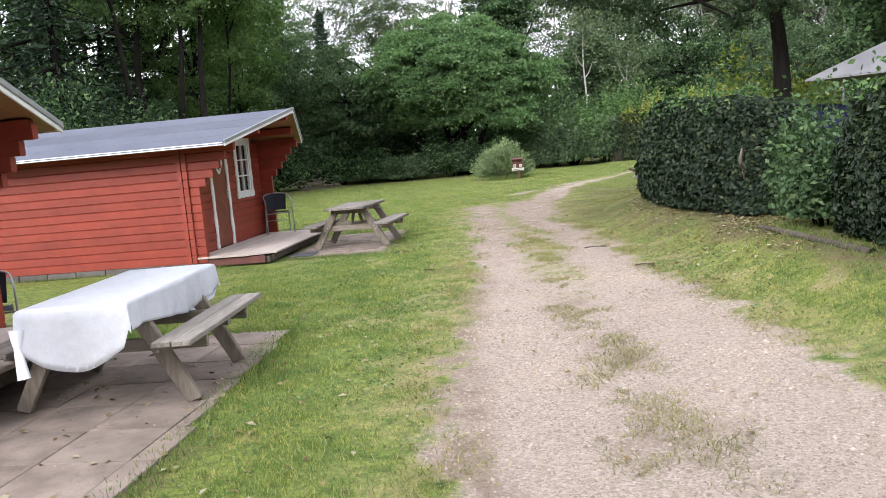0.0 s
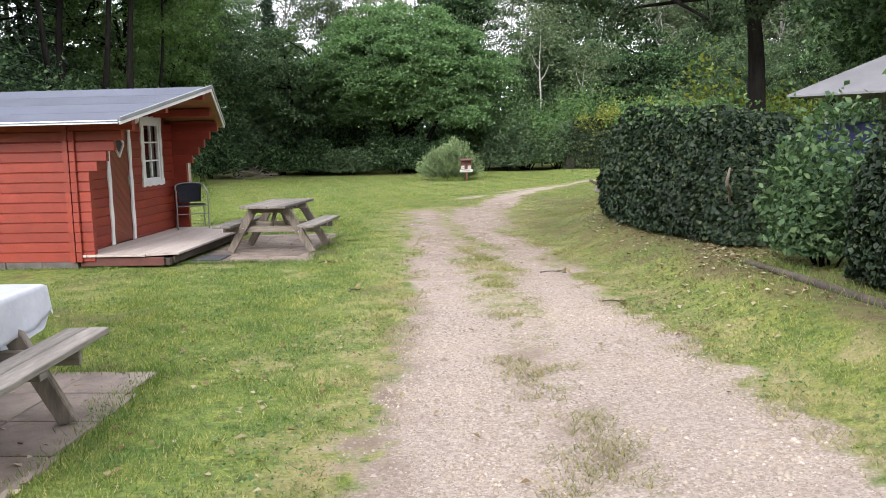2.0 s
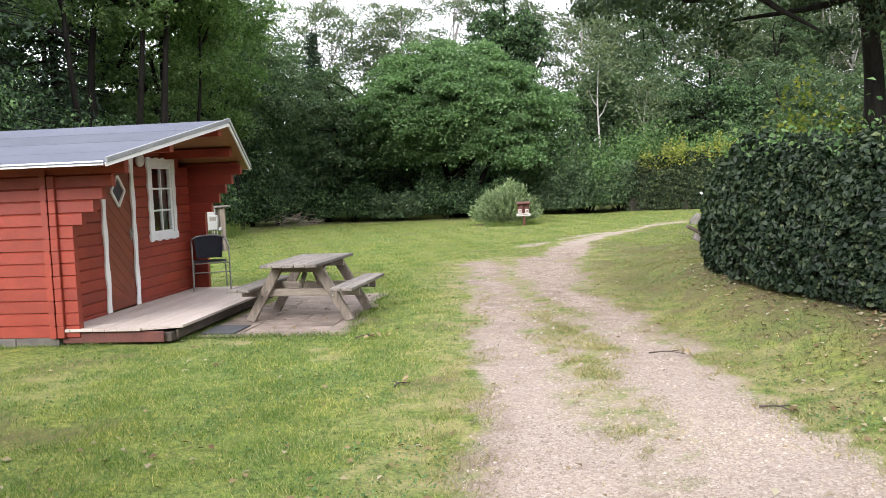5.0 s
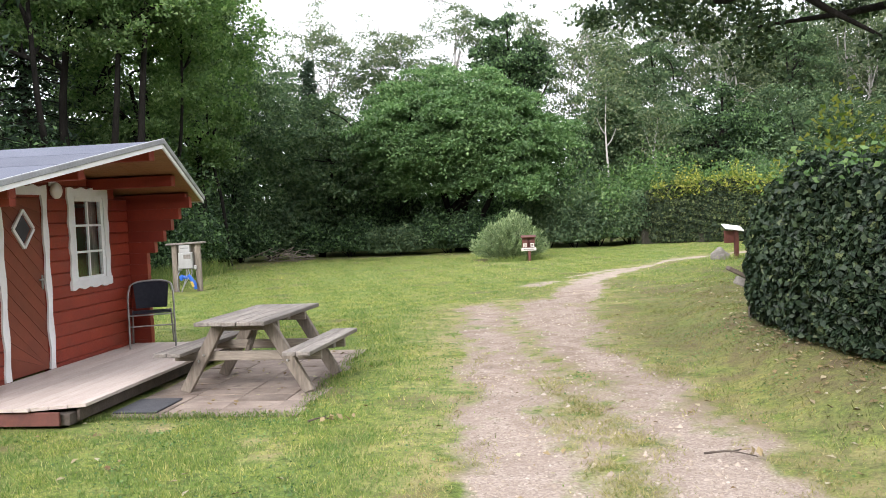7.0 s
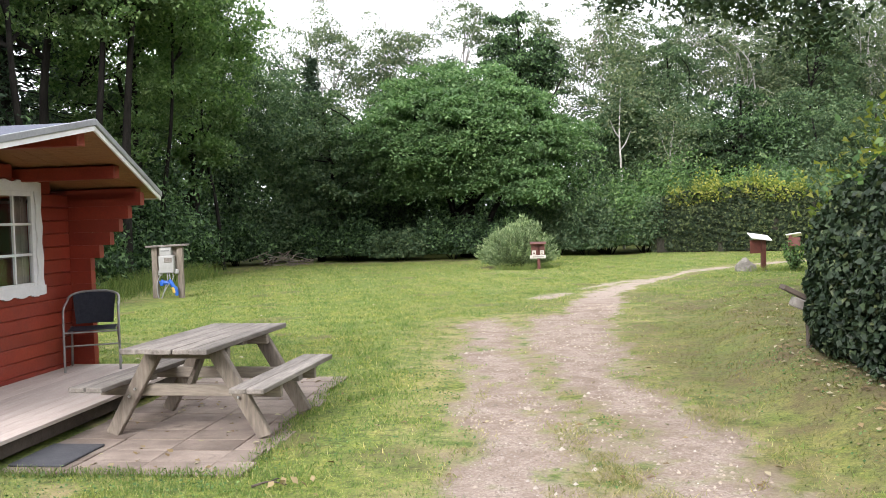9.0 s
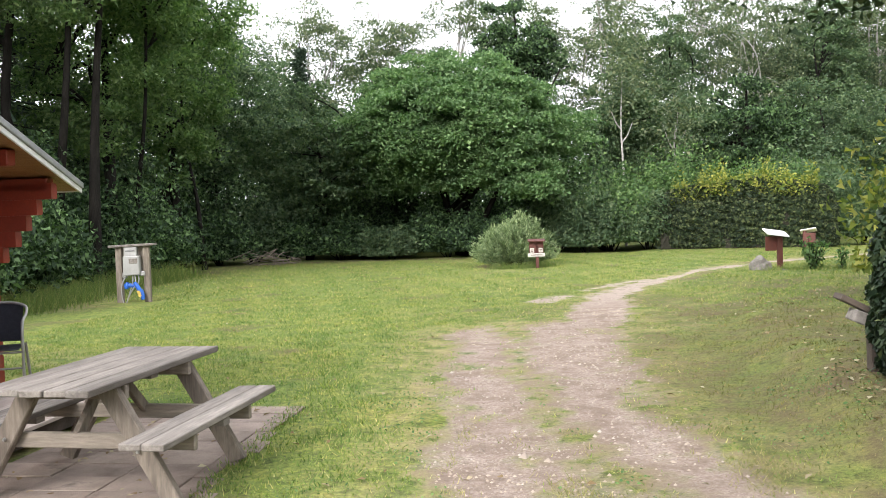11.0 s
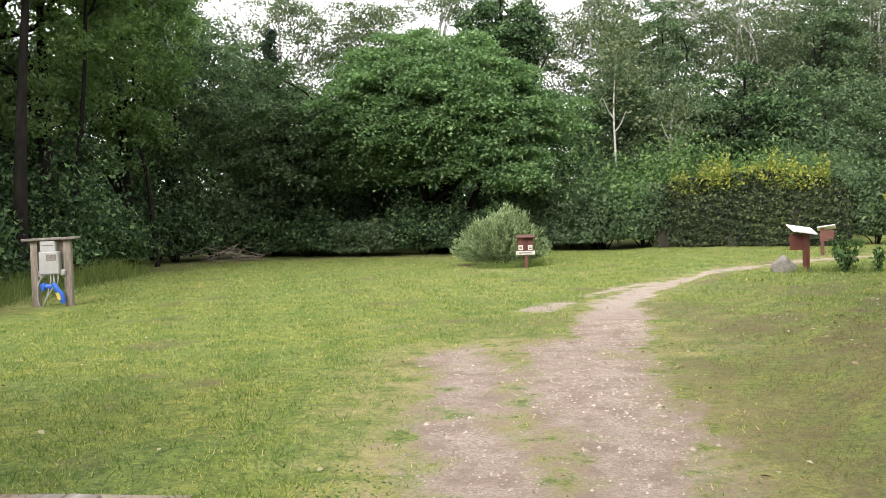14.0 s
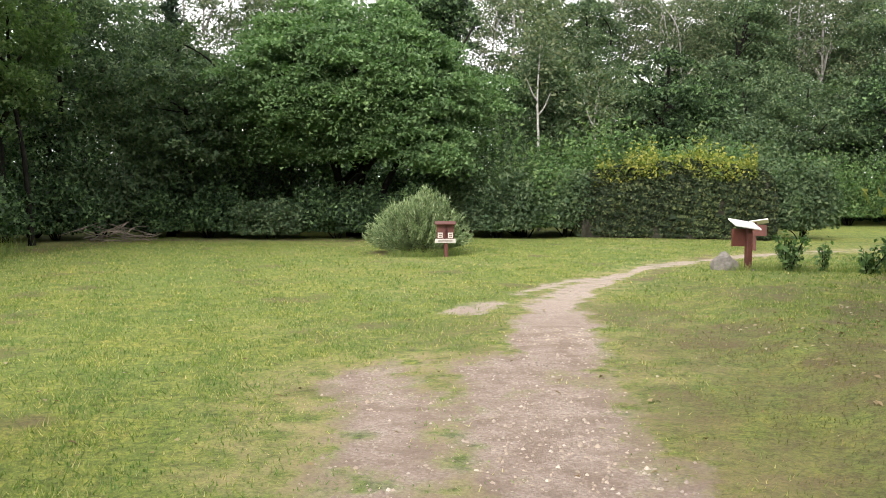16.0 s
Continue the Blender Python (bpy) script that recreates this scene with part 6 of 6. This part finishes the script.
def track_tufts(n, seed):
    """Dry weeds in tufts between the ruts and on the rims of the gravel."""
    rng = np.random.default_rng(seed)
    x, y = rng.uniform(-0.9, 3.1, n), rng.uniform(-0.5, 15.0, n)
    lx, rx = np.interp(y, LEFT_Y, LEFT_X), np.interp(y, RIGHT_Y, RIGHT_X)
    rims = smooth(0.4, 0.05, np.minimum(np.abs(x - lx), np.abs(x - rx)) + 0.1 * wobble(x, y, 3.0, 1.0)) * 0.6
    want = np.maximum(mid_strip(x, y), rims) * smooth(-0.3, 0.7, wobble(x, y, 3.1, 6.0) + 0.8 * wobble(x, y, 10.0, 4.0))
    k = rng.uniform(0, 1, n) < want
    x, y = x[k], y[k]
    n = len(x)
    h, a, w = 0.035 * rng.uniform(0.4, 1.4, n), rng.uniform(0, 2 * math.pi, n), 0.003 * rng.uniform(0.7, 1.3, n)
    lean = rng.normal(0, 0.9, (n, 2)) * h[:, None]
    z = height(x, y) - 0.003
    ca, sa = np.cos(a) * w, np.sin(a) * w
    v = np.stack([np.stack([x - ca, y - sa, z], -1), np.stack([x + ca, y + sa, z], -1), np.stack([x + lean[:, 0], y + lean[:, 1], z + h], -1)], 1).reshape(-1, 3)
    tagged(arrays("track_weeds", v, np.arange(3 * n).reshape(-1, 3), DRYBLADE), "dry yellow-brown weeds between the ruts of the track", "grass", kind="stuff")


track_tufts(260000, 9)


def fringe(name, line, n, tall, seed, label, side=0.12):
    """Longer grass that the mower leaves along an edge."""
    rng = np.random.default_rng(seed)
    line = np.array(line, float)
    t = rng.uniform(0, len(line) - 1, n)
    x = np.interp(t, range(len(line)), line[:, 0]) + rng.normal(0, side, n)
    y = np.interp(t, range(len(line)), line[:, 1]) + rng.normal(0, side, n)
    h = tall * rng.uniform(0.4, 1.3, n)
    a = rng.uniform(0, 2 * math.pi, n)
    w = 0.004 + 0.004 * tall
    lean = rng.normal(0, 0.4, (n, 2)) * h[:, None]
    z = rise(x, y)
    ca, sa = np.cos(a) * w, np.sin(a) * w
    v = np.stack([np.stack([x - ca, y - sa, z], -1), np.stack([x + ca, y + sa, z], -1), np.stack([x + lean[:, 0], y + lean[:, 1], z + h], -1)], 1).reshape(-1, 3)
    tagged(arrays(name, v, np.arange(3 * n).reshape(-1, 3), TALLGRASS), label, "grass", kind="stuff")


fringe("edge_grass", [(-2.42, 15.45), (-2.24, 11.9), (-4.0, 11.86), (-5.2, 11.4), (-9.0, 11.42)], 4500, 0.05, 1, "longer grass round the slabs and cabin", 0.05)
fringe("edge_grass", [(-1.6, -0.5), (-1.72, 1.5), (-2.05, 5.97), (-4.4, 5.99)], 4000, 0.06, 2, "longer grass round the worn slabs", 0.08)
fringe("edge_grass", [(-10.6, 23.5), (-11.6, 28.9), (-11.9, 34.0)], 6000, 0.5, 3, "tall rough grass at the wood's edge", 0.35)
fringe("edge_grass", [(3.72, 6.4), (3.5, 8.2), (3.35, 9.6)], 700, 0.1, 4, "weedy grass below the hedge", 0.12)
fringe("edge_grass", [(4.6, 29.5), (6.0, 29.3), (7.8, 29.2)], 1500, 0.16, 5, "longer grass round the shrubs and post", 0.15)
fringe("edge_grass", [(-2.2, 34.0), (-1.0, 33.9), (-0.5, 34.6)], 1500, 0.2, 6, "longer grass below the willow bush", 0.12)


def pebbles(n, x0, x1, y0, y1, size, seed):
    rng = np.random.default_rng(seed)
    x, y = rng.uniform(x0, x1, n), rng.uniform(y0, y1, n)
    keep = (bare(x, y) + rng.normal(0, 0.12, n) > 0.55) & (wobble(x, y, 2.6, 8.0) + rng.normal(0, 0.4, n) > -0.5)
    x, y = x[keep], y[keep]
    n = len(x)
    s = size * rng.lognormal(0, 0.35, n)
    base = np.array([(1, 0, 0), (0, 1, 0), (-1, 0, 0), (0, -1, 0), (0, 0, 0.8)])
    j = base[None] * s[:, None, None] * rng.uniform(0.6, 1.25, (n, 5, 3))
    r = rng.uniform(0, 2 * math.pi, n)
    c, q = np.cos(r)[:, None], np.sin(r)[:, None]
    v = np.stack([j[:, :, 0] * c - j[:, :, 1] * q + x[:, None], j[:, :, 0] * q + j[:, :, 1] * c + y[:, None], j[:, :, 2] + height(x, y)[:, None]], -1).reshape(-1, 3)
    k = np.array([(0, 1, 4), (1, 2, 4), (2, 3, 4), (3, 0, 4)])
    f = (np.arange(n)[:, None, None] * 5 + k[None]).reshape(-1, 3)
    tagged(arrays("gravel_stones", v, f, PEBBLE), "fine grey and buff gravel stones on the track", "gravel", kind="stuff")


pebbles(52000, -1.2, 3.0, -0.5, 9.0, 0.0085, 1)
pebbles(20000, -2.0, 2.4, 9.0, 23.0, 0.011, 2)


def litter(n, seed, places):
    rng = np.random.default_rng(seed)
    pts = []
    for (x0, x1, y0, y1, k) in places:
        m = int(n * k)
        if (x1 - x0) * (y1 - y0) < 3:
            pts.append(np.stack([rng.normal((x0 + x1) / 2, (x1 - x0) / 2.6, m), rng.normal((y0 + y1) / 2, (y1 - y0) / 2.6, m)], -1))
        else:
            pts.append(np.stack([rng.uniform(x0, x1, m), rng.uniform(y0, y1, m)], -1))
    p = np.concatenate(pts)
    z = height(p[:, 0], p[:, 1]) + 0.022
    v, f = leaf_arrays(rng, np.column_stack([p, z]), 0.034, 0.75, 1.5, 0.5)
    tagged(arrays("fallen_leaves", v, f, LEAF_DEAD), "dry pale fallen leaves scattered on the grass", "leaves", kind="stuff")


litter(2600, 4, ((2.2, 7.5, 12, 24, 0.4), (-3.6, -0.4, 1.5, 8, 0.12), (-5, 5, 0, 14, 0.16), (2.0, 3.4, 7, 16, 0.32), (3.0, 3.7, 9.0, 10.6, 0.14), (-10, 9, 14, 40, 0.4), (-4, -2.3, 12, 15.4, 0.03), (-5.4, -2.1, 0.5, 5.8, 0.03)))


def dead_branch(x, y, rz, size, seed, label):
    rng = np.random.default_rng(seed)
    root = empty("dead_branch", x, y, float(rise(x, y)) + 0.012, rz, label, "branch", "fallen twigs")
    a = rounded([(0, 0, 0.01), (size * 0.5, 0.02, 0.025), (size, -0.03, 0.012)], 5)
    tubes("stick", [(a, np.linspace(0.009, 0.004, len(a))), (rounded([(size * 0.5, 0.02, 0.02), (size * 0.7, 0.09, 0.02), (size * 0.8, 0.12, 0.012)], 3), np.linspace(0.006, 0.003, 7))], DARKWOOD, root, 6)
    c = rng.normal(0, 0.05, (7, 3)) * np.array([1, 1, 0.3]) + np.array([size, 0, 0.03])
    for k in range(len(c)):
        v, f = leaf_arrays(rng, c[k:k + 1], 0.038, 0.5, 1.6)
        ob = arrays("dry_leaf", v, f, LEAF_DEAD)
        ob.parent = root


dead_branch(1.0, 10.55, -10, 0.34, 1, "short dead twig with dry leaves on the track")
dead_branch(1.55, 8.6, -30, 0.25, 2, "short dead twig on the track")
dead_branch(-2.05, 11.6, 20, 0.22, 3, "dead twig with dry leaf on the grass")
dead_branch(-1.2, 9.3, 60, 0.16, 4, "dead twig with dry leaf on the grass")


def clover(n, seed):
    """Small broad-leaved weeds in the lawn, in patches."""
    rng = np.random.default_rng(seed)
    x, y = rng.uniform(-5.0, 4.2, n), rng.uniform(0.0, 16.0, n)
    keep = (wobble(x, y, 1.9, 11.0) + 0.6 * wobble(x, y, 5.5, 3.0) + rng.normal(0, 0.35, n) > 0.25) & (bare(x, y) < 0.35) & ~blocked(x, y)
    x, y = x[keep], y[keep]
    p = np.stack([x, y, height(x, y) + rng.uniform(0.012, 0.04, len(x))], -1)
    v, f = leaf_arrays(rng, p, 0.017, 0.6, 1.2, 0.5)
    tagged(arrays("lawn_weeds", v, f, LEAF_FRESH), "small broad-leaved weeds growing in the lawn", "weeds", kind="stuff")


clover(60000, 8)


def pale_stem(x, y, z0, z1, forks, label, seed):
    rng = np.random.default_rng(seed)
    root = empty("young_birch", x, y, 0, 0, label, "tree", "pale stems")
    line = rounded([(0.05, 0, -0.1), (0, 0, z0), (-0.06, 0, (z0 + z1) / 2), (0.04, 0, z1)], 6)
    tubes("trunk", [(line, np.linspace(0.07, 0.02, len(line)))], PALEBARK, root, 7)
    for dx, dz, start in forks:
        a = np.array([np.interp(start, line[:, 2], line[:, 0]), 0, start])
        tubes("limb", [(rounded([a, a + np.array([dx * 0.5, 0, dz * 0.35]), a + np.array([dx, 0.1, dz])], 4), np.linspace(0.04, 0.015, 9))], PALEBARK, root, 6)
    pts = np.array([0, 0, z1]) + rng.normal(0, 1, (1500, 3)) * np.array([0.7, 0.6, 1.0])
    v, f = leaf_arrays(rng, pts, 0.1, 0.4)
    crown = arrays("crown", v, f, LEAF_LIGHT)
    crown.parent = root


pale_stem(2.75, 47.6, 3.4, 7.4, ((0.5, 0.9, 4.6), (-0.4, 0.8, 5.2)), "slim pale birch before the dark wood", 1)
pale_stem(5.1, 48.2, 3.2, 5.4, ((0.55, 0.9, 4.2), (-0.45, 1.2, 4.2), (0.2, 1.3, 4.6)), "forked pale dead stem before the dark wood", 2)
